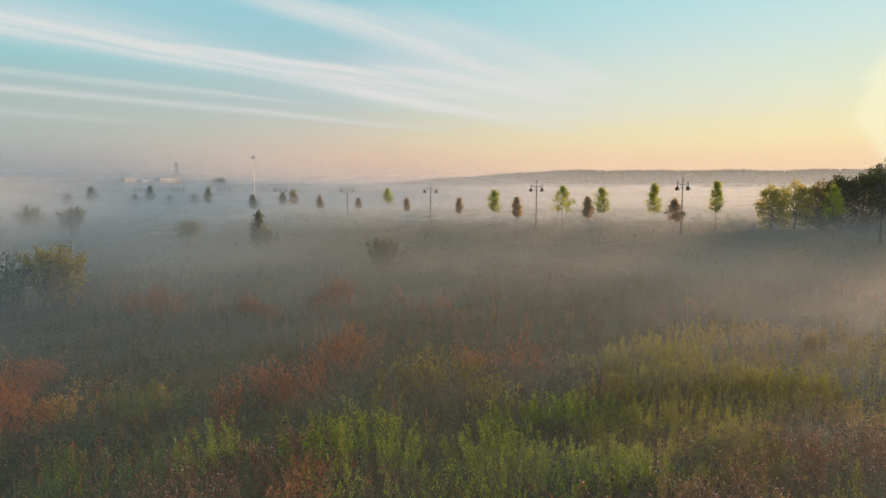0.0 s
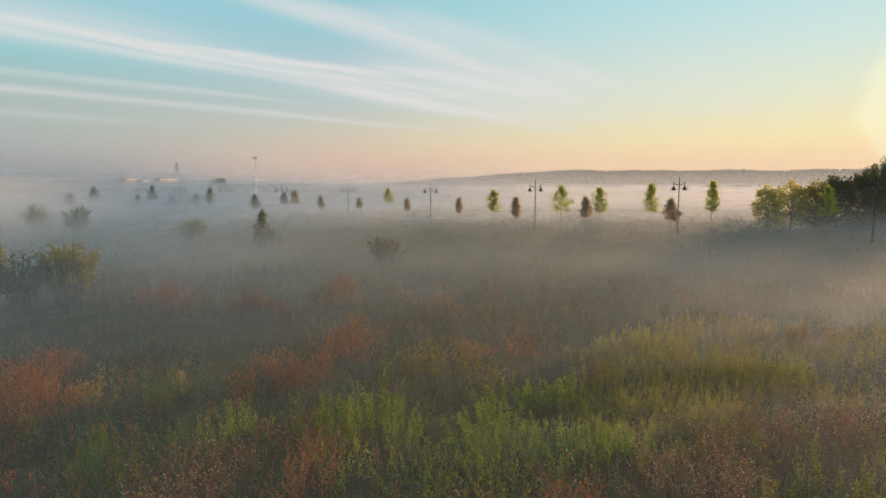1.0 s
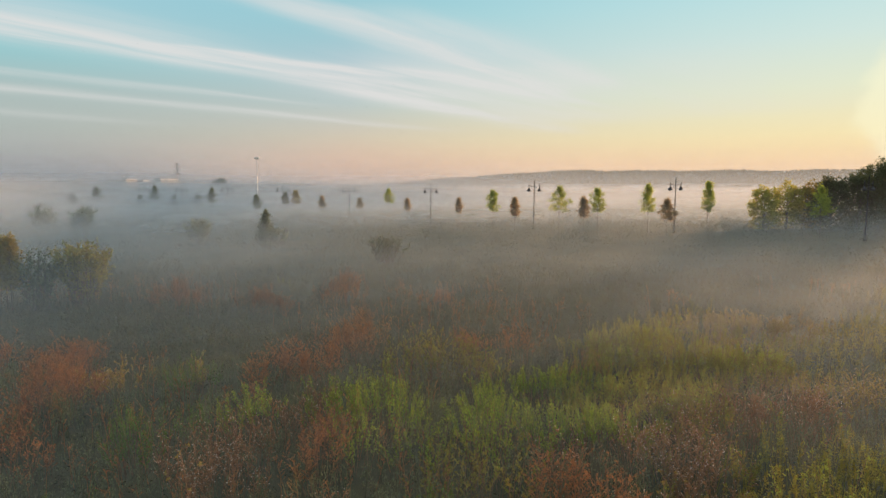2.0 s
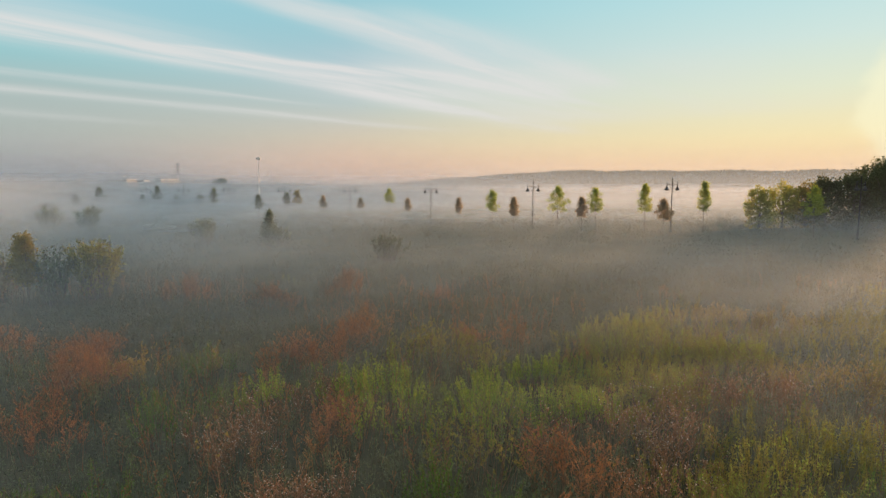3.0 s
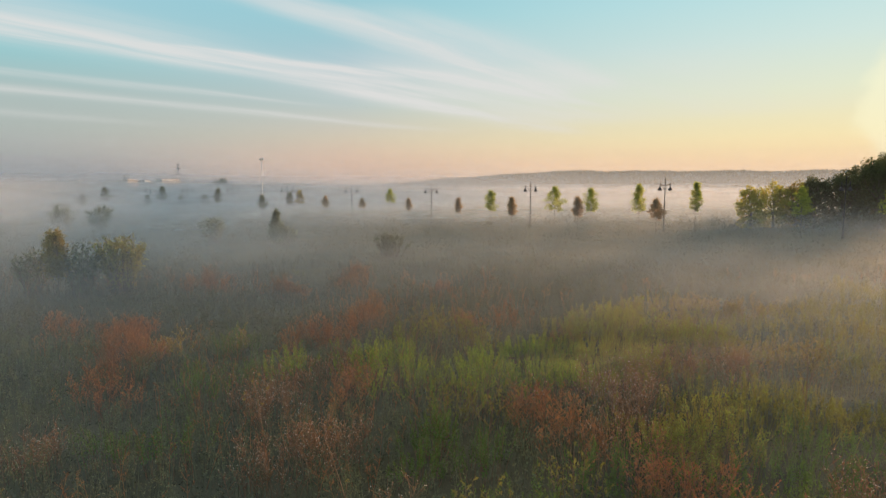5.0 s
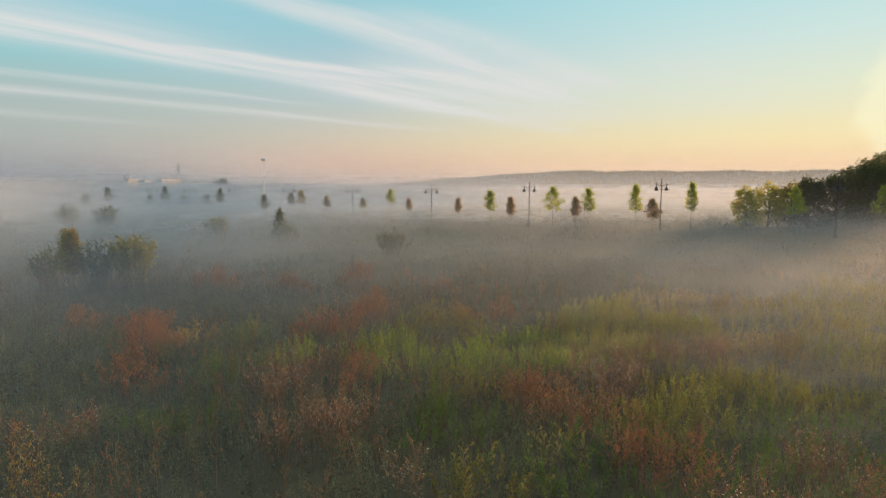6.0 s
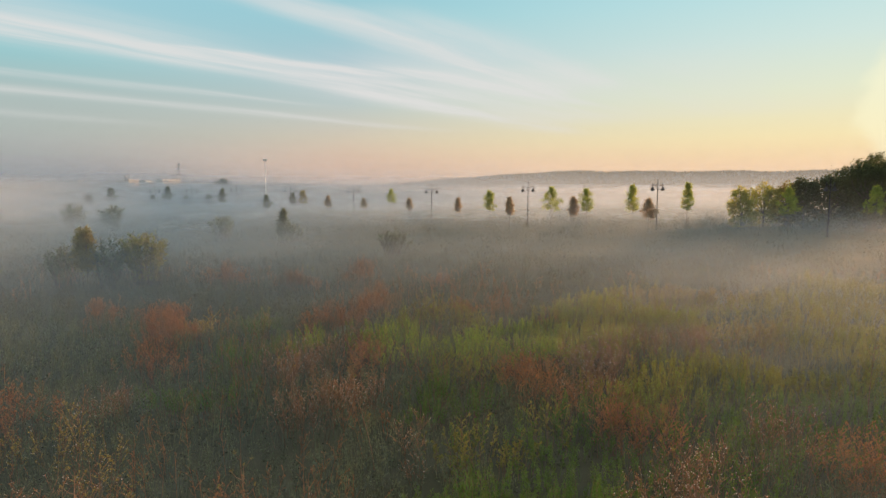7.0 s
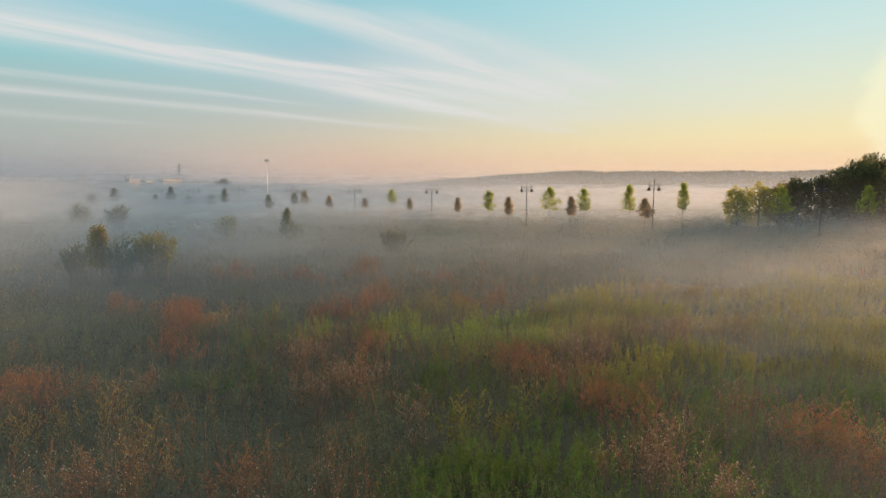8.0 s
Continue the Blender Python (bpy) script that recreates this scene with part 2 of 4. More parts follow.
def mesh_of(name, verts, faces, material, smooth=False):
    """A mesh from arrays; all faces have the same number of corners."""
    verts, faces = np.asarray(verts, dtype=np.float32), np.asarray(faces, dtype=np.int32)
    me = bpy.data.meshes.new(name)
    me.vertices.add(len(verts))
    me.vertices.foreach_set("co", verts.ravel())
    n, k = faces.shape
    me.loops.add(n * k)
    me.loops.foreach_set("vertex_index", faces.ravel())
    me.polygons.add(n)
    me.polygons.foreach_set("loop_start", np.arange(0, n * k, k, dtype=np.int32))
    me.polygons.foreach_set("loop_total", np.full(n, k, dtype=np.int32))
    me.polygons.foreach_set("use_smooth", np.full(n, smooth))
    me.update(calc_edges=True)
    me.materials.append(material)
    return me


def thing(name, x, y, z, label, category, group="", kind=""):
    ob = new(name)
    ob.empty_display_size = 0.3
    ob.matrix_world = pose(x, y, z)
    return tagged(ob, label, category, group, kind)


def child(name, me, parent, label=""):
    ob = new(name, me)
    ob.parent = parent
    if label:
        tagged(ob, label)
    return ob


def part(name, bm, material, parent, label="", smooth=True):
    me = bpy.data.meshes.new(name)
    bm.to_mesh(me)
    bm.free()
    me.materials.append(material)
    me.polygons.foreach_set("use_smooth", np.full(len(me.polygons), smooth))
    return child(name, me, parent, label)


def leaves(at, axis, length, width):
    """Kite-shaped leaves: roots at, unit vectors axis, lengths and widths. Verts and quads."""
    n = len(at)
    other = rng.normal(size=(n, 3))
    across_ = np.cross(axis, other)
    across_ /= np.linalg.norm(across_, axis=1, keepdims=True) + 1e-9
    fold = np.cross(axis, across_)
    L, Wd = length[:, None], width[:, None]
    v = np.stack([at, at + axis * L * 0.45 + across_ * Wd * 0.5 + fold * Wd * 0.15, at + axis * L, at + axis * L * 0.45 - across_ * Wd * 0.5 + fold * Wd * 0.15], axis=1)
    return v.reshape(-1, 3), np.arange(n * 4).reshape(n, 4)


def tube(points, radii, sides=5):
    """A tapered tube along points: verts and quads."""
    points, radii = np.asarray(points, float), np.asarray(radii, float)
    d = np.gradient(points, axis=0)
    d /= np.linalg.norm(d, axis=1, keepdims=True) + 1e-9
    ref = np.where(np.abs(d[:, 2:3]) > 0.9, np.array([[1.0, 0, 0]]), np.array([[0, 0, 1.0]]))
    a = np.cross(d, ref)
    a /= np.linalg.norm(a, axis=1, keepdims=True) + 1e-9
    b = np.cross(d, a)
    w = np.arange(sides) / sides * 2 * np.pi
    v = points[:, None] + radii[:, None, None] * (a[:, None] * np.cos(w)[None, :, None] + b[:, None] * np.sin(w)[None, :, None])
    n = len(points)
    i, j = np.meshgrid(np.arange(n - 1), np.arange(sides), indexing="ij")
    f = np.stack([i * sides + j, i * sides + (j + 1) % sides, (i + 1) * sides + (j + 1) % sides, (i + 1) * sides + j], axis=-1).reshape(-1, 4)
    return v.reshape(-1, 3), f


def joined(pieces):
    vs, fs, n = [], [], 0
    for v, f in pieces:
        vs.append(v)
        fs.append(f + n)
        n += len(v)
    return np.concatenate(vs), np.concatenate(fs)


def smooth01(t):
    t = np.clip(t, 0, 1)
    return t * t * (3 - 2 * t)


# ---------------------------------------------------------------- ground


def ground_z(x, y):
    x, y = np.asarray(x, float), np.asarray(y, float)
    r = np.hypot(x, y)
    z = -0.12 * smooth01((y - 9) / 9) + 0.22 * smooth01((y - 30) / 35)
    z = z - 0.6 * smooth01((y - 60) / 35)
    z = z - 0.35 * np.exp(-((x + 3.8) ** 2 / 3 + (y - 2.2) ** 2 / 4))
    z = z + (0.13 * np.sin(x * 0.23 + 1.1) * np.cos(y * 0.19) + 0.08 * np.sin(x * 0.61 + y * 0.4)) * smooth01((120 - r) / 80)
    return z - 1.2 * smooth01((r - 110) / 200)


axis_pts = np.sinh(np.linspace(-1, 1, 181) * 6.2) / np.sinh(6.2) * 4600
gx, gy = np.meshgrid(axis_pts, axis_pts + 20, indexing="xy")
n = len(axis_pts)
gv = np.stack([gx, gy, ground_z(gx, gy)], axis=-1).reshape(-1, 3)
i, j = np.meshgrid(np.arange(n - 1), np.arange(n - 1), indexing="ij")
gf = np.stack([i * n + j, i * n + j + 1, (i + 1) * n + j + 1, (i + 1) * n + j], axis=-1).reshape(-1, 4)
tagged(new("ground", mesh_of("ground", gv, gf, SOIL, True)), "dark damp meadow soil under dense herbs", "ground", kind="structure")

# ---------------------------------------------------------------- hill and far woods


def far_hill():
    """A long wooded ridge."""
    u = np.linspace(0, 1, 260)
    az = np.radians(-8.5 + 62 * u)
    prof = 62 * np.clip(u / 0.31, 0, 1) ** 0.8 * (1 - 0.10 * smooth01((u - 0.3) / 0.4)) + 1.5 * np.sin(u * 60) + rng.normal(size=260) * 1.2
    rows_ = []
    for k, (r, h) in enumerate(((1900, -6), (2000, 0.35), (2150, 0.8), (2300, 1.0), (2600, 0.9), (3000, -0.2))):
        z = prof * h if h > -1 else np.full(260, -6.0)
        rows_.append(np.stack([np.sin(az) * r, np.cos(az) * r, z], axis=-1))
    v = np.concatenate(rows_)
    i_, j_ = np.meshgrid(np.arange(5), np.arange(259), indexing="ij")
    f = np.stack([i_ * 260 + j_, i_ * 260 + j_ + 1, (i_ + 1) * 260 + j_ + 1, (i_ + 1) * 260 + j_], axis=-1).reshape(-1, 4)
    tagged(new("hill", mesh_of("hill", v, f, FAR_WOOD, True)), "low wooded ridge behind the misty fields", "hill", kind="structure")
    # tree tops along its slopes
    m = 9000
    uu = rng.random(m)
    rr = rng.uniform(1950, 2320, m)
    base = np.interp(uu, u, prof) * np.interp(rr, [1900, 2000, 2150, 2300], [0, 0.35, 0.8, 1.0])
    a = np.radians(-8.5 + 62 * uu)
    top = np.stack([np.sin(a) * rr, np.cos(a) * rr, base - 2], axis=-1)
    ax = np.tile(np.array([[0, 0, 1.0]]), (m, 1)) + rng.normal(size=(m, 3)) * 0.15
    ax /= np.linalg.norm(ax, axis=1, keepdims=True)
    v, f = leaves(top, ax, rng.uniform(6, 11, m), rng.uniform(7, 14, m))
    tagged(new("far_wood", mesh_of("far_wood", v, f, FAR_WOOD)), "far woodland canopy covering the ridge", "wood", kind="stuff")


far_hill()

# ---------------------------------------------------------------- trees


def crown(points, spread, count, size, droop=0.0, rise=0.0):
    """Leaves scattered round clump centres."""
    c = np.asarray(points)
    at = np.repeat(c, count, axis=0)
    at = at + rng.normal(size=at.shape) * np.asarray(spread)
    ax = rng.normal(size=at.shape) + np.array([0, 0, rise - droop])
    ax /= np.linalg.norm(ax, axis=1, keepdims=True)
    L = size * rng.uniform(0.6, 1.4, len(at))
    return leaves(at, ax, L, L * 0.55)


def limb_tree(name, x, y, height, width, leaf, label, category="tree", group="", shape="cone", bare=0.25, clumps=60, per=26, size=0.16, trunk=0.06, spread=0.16):
    """A young tree: tapered trunk with limbs, and a crown of leaf clumps along them."""
    z0 = float(ground_z(x, y)) - 0.05
    t = thing(name, x, y, z0, label, category, group)
    pieces = []
    hs = np.linspace(0, height * 0.97, 8)
    bend_ = np.cumsum(rng.normal(size=(8, 2)) * 0.02 * height / 5, axis=0)
    pts = np.column_stack([bend_ - bend_[0], hs])
    pieces.append(tube(pts, np.linspace(trunk, 0.012, 8), 6))
    centres = []
    for k in range(clumps):
        s = bare + (1 - bare) * (k + rng.random()) / clumps
        q = (s - bare) / (1 - bare)
        if shape == "cone":
            r = min(0.62 + 1.6 * q, (1 - q) ** 0.9 * 1.25)
        elif shape == "column":
            r = min(0.5 + 1.5 * q, (1 - q) ** 0.7 * 1.15)
        else:
            r = min(0.45 + 1.9 * q, (1 - q) ** 0.55 * 1.1)
        a = k * 2.399 + rng.normal() * 0.4
        r *= width / 2 * rng.uniform(0.5, 1.2)
        root = np.array([np.interp(s * height, hs, pts[:, 0]), np.interp(s * height, hs, pts[:, 1]), s * height - 0.25 * r])
        tip = root + np.array([math.cos(a) * r, math.sin(a) * r, (0.15 + 0.4 * q) * r + 0.05])
        if k % 2 == 0:
            pieces.append(tube([root, (root + tip) / 2 + np.array([0, 0, 0.05 * r]), tip], [trunk * 0.35, trunk * 0.22, 0.006], 3))
        centres += [tip, root * 0.45 + tip * 0.55]
    centres.append(np.array([pts[-1, 0], pts[-1, 1], height * 0.98]))
    child("trunk", mesh_of("trunk", *joined(pieces), BARK, True), t, "slender bark-covered stem with limbs")
    child("crown", mesh_of("crown", *crown(centres, spread, per // 2, size, rise=0.3), leaf), t)
    return t


def big_tree(x, y, height, width, leaf, label, group="", clumps=110, per=26, size=0.30, shoots=14, name="broadleaf_tree", low=-0.06):
    """A full broadleaf tree with an uneven outline, gaps and upright shoots."""
    z0 = float(ground_z(x, y)) - 0.1
    t = thing(name, x, y, z0, label, "tree", group)
    pieces = [tube([(0, 0, 0), (0.05, 0, height * 0.25), (0.1, 0.05, height * 0.5), (0, 0.1, height * 0.8)], [0.2, 0.15, 0.10, 0.03], 7)]
    centres, sp = [], []
    for k in range(clumps):
        d = rng.normal(size=3)
        d /= np.linalg.norm(d)
        r = rng.uniform(0.62, 1.05)
        c = np.array([d[0] * width / 2 * r, d[1] * width / 2 * r, height * (low + 0.5 * (1 - low)) + d[2] * height * 0.5 * (1 - low) * r * 0.9])
        c[:2] *= 1 - 0.25 * max(0, d[2])
        centres.append(c)
        if k % 9 == 0:
            pieces.append(tube([(0, 0, height * 0.3), c * 0.5 + np.array([0, 0, height * 0.18]), c], [0.07, 0.045, 0.015], 4))
    tops = []
    for k in range(shoots):
        a, r = rng.random() * 6.28, math.sqrt(rng.random()) * width * 0.38
        b = height * rng.uniform(0.80, 0.93) * (1 - 0.25 * (r / (width / 2)) ** 2)
        hgt = rng.uniform(0.06, 0.17) * height
        foot = np.array([math.cos(a) * r, math.sin(a) * r, b])
        for q in np.linspace(0, 1, 5):
            tops.append(foot + np.array([rng.normal() * 0.05, rng.normal() * 0.05, q * hgt]))
        pieces.append(tube([(0.1 * foot[0], 0.1 * foot[1], height * 0.45), foot * np.array([0.8, 0.8, 0.85]), foot, foot + np.array([0, 0, hgt])], [0.05, 0.035, 0.03, 0.008], 3))
    lv = [crown(centres, 0.42 * width / 6, per, size)]
    if tops:
        lv.append(crown(tops, 0.16, 12, size * 0.85, rise=0.7))
    child("trunk", mesh_of("trunk", *joined(pieces), BARK, True), t, "forked bark-covered trunk with limbs")
    child("crown", mesh_of("crown", *joined(lv), leaf), t)
    return t


def fan_sapling(name, x, y, height, width, leaf, label, category="tree", group="", stems=16, per=34, size=0.13, low=0.08):
    """A sapling of many stems that rise from one stool and spread upwards, with leaves along them and bare tips."""
    z0 = float(ground_z(x, y)) - 0.05
    t = thing(name, x, y, z0, label, category, group)
    pieces, at, ax_ = [], [], []
    for k in range(stems):
        a_ = k * 2.399 + rng.normal() * 0.3
        r_ = width / 2 * math.sqrt((k + 0.5) / stems) * rng.uniform(0.75, 1.15)
        h_ = height * (1.0 - 0.28 * (r_ / (width / 2)) ** 2) * rng.uniform(0.82, 1.05)
        q = np.linspace(0, 1, 6)
        pts = np.column_stack([math.cos(a_) * r_ * (0.5 + 0.5 * q ** 1.2), math.sin(a_) * r_ * (0.5 + 0.5 * q ** 1.2), h_ * q]) + np.concatenate([np.zeros((1, 3)), rng.normal(size=(5, 3)) * 0.03])
        pieces.append(tube(pts, np.linspace(0.03, 0.006, 6), 4))
        for side_k in range(4):
            s_ = rng.uniform(0.35, 0.85)
            root = np.array([np.interp(s_, q, pts[:, c]) for c in range(3)])
            b_ = a_ + rng.normal() * 1.2
            L = height * 0.2 * rng.uniform(0.6, 1.1)
            tip = root + np.array([math.cos(b_) * L * 0.7, math.sin(b_) * L * 0.7, L * 0.8])
            pieces.append(tube([root, (root + tip) / 2, tip], [0.01, 0.007, 0.004], 3))
            u_ = rng.random(per // 3)[:, None]
            at.append(root + (tip - root) * u_)
            ax_.append(np.tile(tip - root, (per // 3, 1)) / L)
        s_ = low + (1 - low) * rng.random(per)
        at.append(np.column_stack([np.interp(s_, q, pts[:, c]) for c in range(3)]))
        ax_.append(np.tile(pts[-1] / np.linalg.norm(pts[-1]), (per, 1)))
    at = np.concatenate(at) + rng.normal(size=(sum(map(len, at)), 3)) * 0.05
    ax_ = np.concatenate(ax_) * 0.7 + rng.normal(size=at.shape) * 0.7
    ax_ /= np.linalg.norm(ax_, axis=1, keepdims=True)
    L = size * rng.uniform(0.6, 1.4, len(at))
    child("trunk", mesh_of("trunk", *joined(pieces), BARK, True), t, "many thin bark-covered stems from one stool")
    child("crown", mesh_of("crown", *leaves(at, ax_, L, L * 0.5), leaf), t)
    return t


# young trees along the road: x, y, height, width, shape, leaf
AVENUE = [
    (-11.1, 120, 4.6, 2.1, "cone", YOUNG), (-16.2, 115, 3.0, 1.4, "cone", BROWN), (-6.1, 101, 3.2, 1.1, "column", BROWN), (2.4, 88, 3.6, 1.1, "column", BROWN),
    (6.7, 78, 4.5, 1.7, "round", YOUNG), (8.6, 70, 3.9, 1.2, "column", BROWN), (14.5, 73, 5.0, 2.2, "cone", YOUNG), (16.9, 70, 4.0, 1.3, "column", BROWN),
    (18.6, 70, 4.8, 1.8, "round", YOUNG), (23.6, 67, 5.2, 1.7, "cone", YOUNG), (23.6, 61, 3.9, 1.9, "cone", BROWN), (29.6, 65, 5.4, 1.3, "column", YOUNG),
    (38.5, 59, 5.0, 2.0, "cone", YOUNG), (49.6, 61, 5.2, 2.1, "cone", YOUNG),
    (-28.6, 115, 4.3, 1.7, "round", YELLOW), (-30.4, 114, 3.9, 1.4, "cone", DARK), (-22.6, 110, 3.6, 1.4, "cone", BROWN), (-32.0, 101, 3.6, 1.2, "cone", DARK),
    (-46.9, 120, 4.8, 1.6, "cone", DARK), (-58.5, 120, 5.2, 1.9, "cone", DARK), (-51, 123, 3.4, 1.5, "round", DARK), (-56.8, 125, 3.2, 1.3, "round", DARK),
    (-66.5, 130, 3.4, 1.4, "cone", DARK), (-76, 130, 5.0, 2.0, "round", DARK), (-80, 128, 3.6, 1.6, "round", DARK),
]
for x, y, h, w, shp, leaf in AVENUE:
    word = {YOUNG: "young street tree with fresh green leaves above the mist", BROWN: "small street tree with brown autumn leaves in mist", DARK: "young street tree, dark grey-green in thick mist", YELLOW: "young street tree with yellowing leaves in mist"}[leaf]
    limb_tree("young_tree", x, y, h * (0.96 if leaf is BROWN else 1.03) + 0.6 * float(smooth01((y - 60) / 35)), w * (1.1 if leaf is BROWN else 1.3), leaf, word, group="young trees along the road", shape=shp, bare=0.48 + 0.05 * float(smooth01((y - 60) / 35)), clumps=26, per=64, size=0.19, trunk=0.045, spread=0.13)

# saplings and shrubs standing in the meadow
SAPS = "saplings in the meadow"
limb_tree("sapling", -15.4, 49.8, 3.1, 1.9, SHADE_GREEN, "bushy dark sapling half sunk in mist", group=SAPS, shape="cone", bare=0.06, clumps=60, per=30, size=0.17, trunk=0.05, spread=0.12)
fan_sapling("sapling", -15.0, 50.6, 1.9, 3.2, SHADE_GREEN, "low dark thicket half sunk in mist", group=SAPS, size=0.17)
fan_sapling("sapling", -39.7, 64, 3.5, 3.0, SHADE_GREEN, "many-stemmed dark sapling rising from mist", group=SAPS, stems=20, size=0.2)
fan_sapling("sapling", -45.6, 66.3, 3.6, 3.0, SHADE_GREEN, "many-stemmed dark sapling rising from mist", group=SAPS, stems=20, size=0.2)
fan_sapling("sapling", -22.0, 52, 2.6, 2.5, SHADE_GREEN, "many-stemmed dark sapling half sunk in mist", group=SAPS, size=0.18)
limb_tree("sapling", -19.2, 24.3, 3.25, 1.5, YELLOW, "sapling with yellow autumn leaves and thin pale trunk", group=SAPS, shape="column", bare=0.36, clumps=60, per=40, size=0.12, trunk=0.035, spread=0.13)
limb_tree("sapling", -19.8, 24.9, 3.1, 1.2, YELLOW, "sapling with yellow autumn leaves and thin pale trunk", group=SAPS, shape="column", bare=0.36, clumps=44, per=36, size=0.12, trunk=0.035, spread=0.13)
fan_sapling("sapling", -21.0, 25.0, 2.5, 1.8, SHADE_GREEN, "grey-green leafy sapling beside a yellow one", group=SAPS, size=0.13)
fan_sapling("sapling", -16.9, 25.9, 3.3, 2.7, OLIVE, "olive-green sapling with spreading upright stems", group=SAPS, stems=34, per=44, size=0.14)
fan_sapling("sapling", -18.2, 24.6, 3.0, 1.8, SHADE_GREEN, "grey-green leafy sapling beside a yellow one", group=SAPS, stems=18, size=0.13)
fan_sapling("shrub", -4.1, 40.5, 2.0, 3.2, DARK, "wide dark shrub half hidden in mist", "shrub", stems=30, size=0.13)

# the wood at the sun's side
WOOD = [
    (41.2, 75, 5.4, 3.6, AUTUMN), (45.3, 77, 6.0, 4.2, AUTUMN), (48.5, 73, 6.6, 5.0, DARK), (52, 73, 7.2, 5.5, DARK), (49, 78, 6.2, 4.5, YELLOW), (55.5, 71, 8.4, 6.0, DARK), (59, 73, 9.4, 6.5, DARK),
    # the last three are added behind the edge to shade the middle meadow
    (57, 66, 8.0, 5.0, DARK), (60.5, 77, 9.8, 6.0, DARK), (64, 88, 8.8, 7.0, DARK), (68.5, 91, 10.2, 7.0, DARK), (73, 94, 11.4, 7.5, DARK)]
for x, y, h, w, leaf in WOOD:
    word = {DARK: "dense dark broadleaf tree with ragged upright shoots", YELLOW: "bushy tree with yellow-green sunlit leaves", AUTUMN: "bushy yellow-olive tree at the wood's edge"}[leaf]
    big_tree(x, y, h, w, leaf, word, "trees of the wood", size=0.30, clumps=80 if leaf is AUTUMN else 120, per=30, shoots=9 if leaf is AUTUMN else 22)
big_tree(-219, 590, 15.5, 16, DARK, "round dark tree clump above far mist", size=1.1, clumps=90, per=44, shoots=6)

# ---------------------------------------------------------------- lamps, mast, pylons, far buildings


def turned(profile, sides=12):
    """A surface turned round the z axis from (radius, z) pairs."""
    bm = bmesh.new()
    rings = []
    for r, z in profile:
        rings.append([bm.verts.new((r * math.cos(k / sides * 2 * math.pi), r * math.sin(k / sides * 2 * math.pi), z)) for k in range(sides)])
    for a, b in zip(rings, rings[1:]):
        for k in range(sides):
            bm.faces.new((a[k], a[(k + 1) % sides], b[(k + 1) % sides], b[k]))
    bm.faces.new(reversed(rings[0]))
    bm.faces.new(rings[-1])
    return bm


def tube_bm(points, radii, sides=6):
    v, f = tube(points, radii, sides)
    bm = bmesh.new()
    vs = [bm.verts.new(c) for c in v]
    for q in f:
        bm.faces.new([vs[k] for k in q])
    bm.faces.new(vs[:sides][::-1])
    bm.faces.new(vs[-sides:])
    return bm


def street_lamp():
    t = thing("street_lamp", 0, 0, 0, "dark iron street lamp with two hanging bell lanterns", "street lamp", "lamps along the road")
    part("post", turned([(0.16, 0), (0.16, 0.25), (0.11, 0.32), (0.10, 0.9), (0.075, 1.0), (0.05, 5.0), (0.045, 6.15), (0.07, 6.18), (0.03, 6.3), (0.01, 6.42)]), IRON, t)
    part("crossarm", tube_bm([(-1.16, 0, 5.62), (-0.6, 0, 5.50), (0, 0, 5.46), (0.6, 0, 5.50), (1.16, 0, 5.62)], [0.03] * 5), IRON, t)
    for s in (-1, 1):
        part("bracket", tube_bm([(0, 0, 4.95), (s * 0.3, 0, 5.06), (s * 0.6, 0, 5.50)], [0.02] * 3), IRON, t)
        part("hanger", tube_bm([(s * 1.16, 0, 5.25), (s * 1.16, 0, 5.62), (s * 1.16, 0, 5.84)], [0.045, 0.055, 0.035]), IRON, t)
        bell = part("lantern", turned([(0.05, 5.32), (0.10, 5.28), (0.14, 5.15), (0.25, 5.02), (0.29, 4.96), (0.27, 4.95)]), IRON, t, "bell-shaped dark lantern hood")
        bell.location.x = s * 1.16
        glass = part("lens", turned([(0.22, 4.955), (0.18, 4.89), (0.08, 4.85)]), GLASS, bell, "smoked glass lens")
    return t


lamp = street_lamp()
LAMPS = [(41.0, 56.0, 38), (26.4, 66.3, 40), (11.9, 76.5, 45), (-1.9, 92, 41), (-17.5, 110, 32), (-31.9, 118, 33), (-47.3, 130, 33), (-63, 143, 33), (-78, 155, 33)]
for k, (x, y, a) in enumerate(LAMPS):
    m = pose(x, y, float(ground_z(x, y)), 0, 0, a)
    if k == 0:
        lamp.matrix_basis = m
    else:
        copy_thing(lamp, m)

mast = thing("light_mast", -38.2, 122, float(ground_z(-38.2, 122)), "tall slim white mast with small floodlights", "mast")
part("pole", turned([(0.22, 0), (0.20, 0.4), (0.10, 0.6), (0.06, 6.5), (0.04, 12.0)], 10), WHITE_STEEL, mast)
part("crossbar", tube_bm([(-0.32, 0, 11.9), (0, 0, 12.0), (0.32, 0, 11.9)], [0.04] * 3), WHITE_STEEL, mast)
for s in (-0.28, 0.28):
    part("floodlight", turned([(0.12, 11.50), (0.22, 11.62), (0.22, 11.78), (0.08, 11.90)], 8), WHITE_STEEL, mast).location.x = s


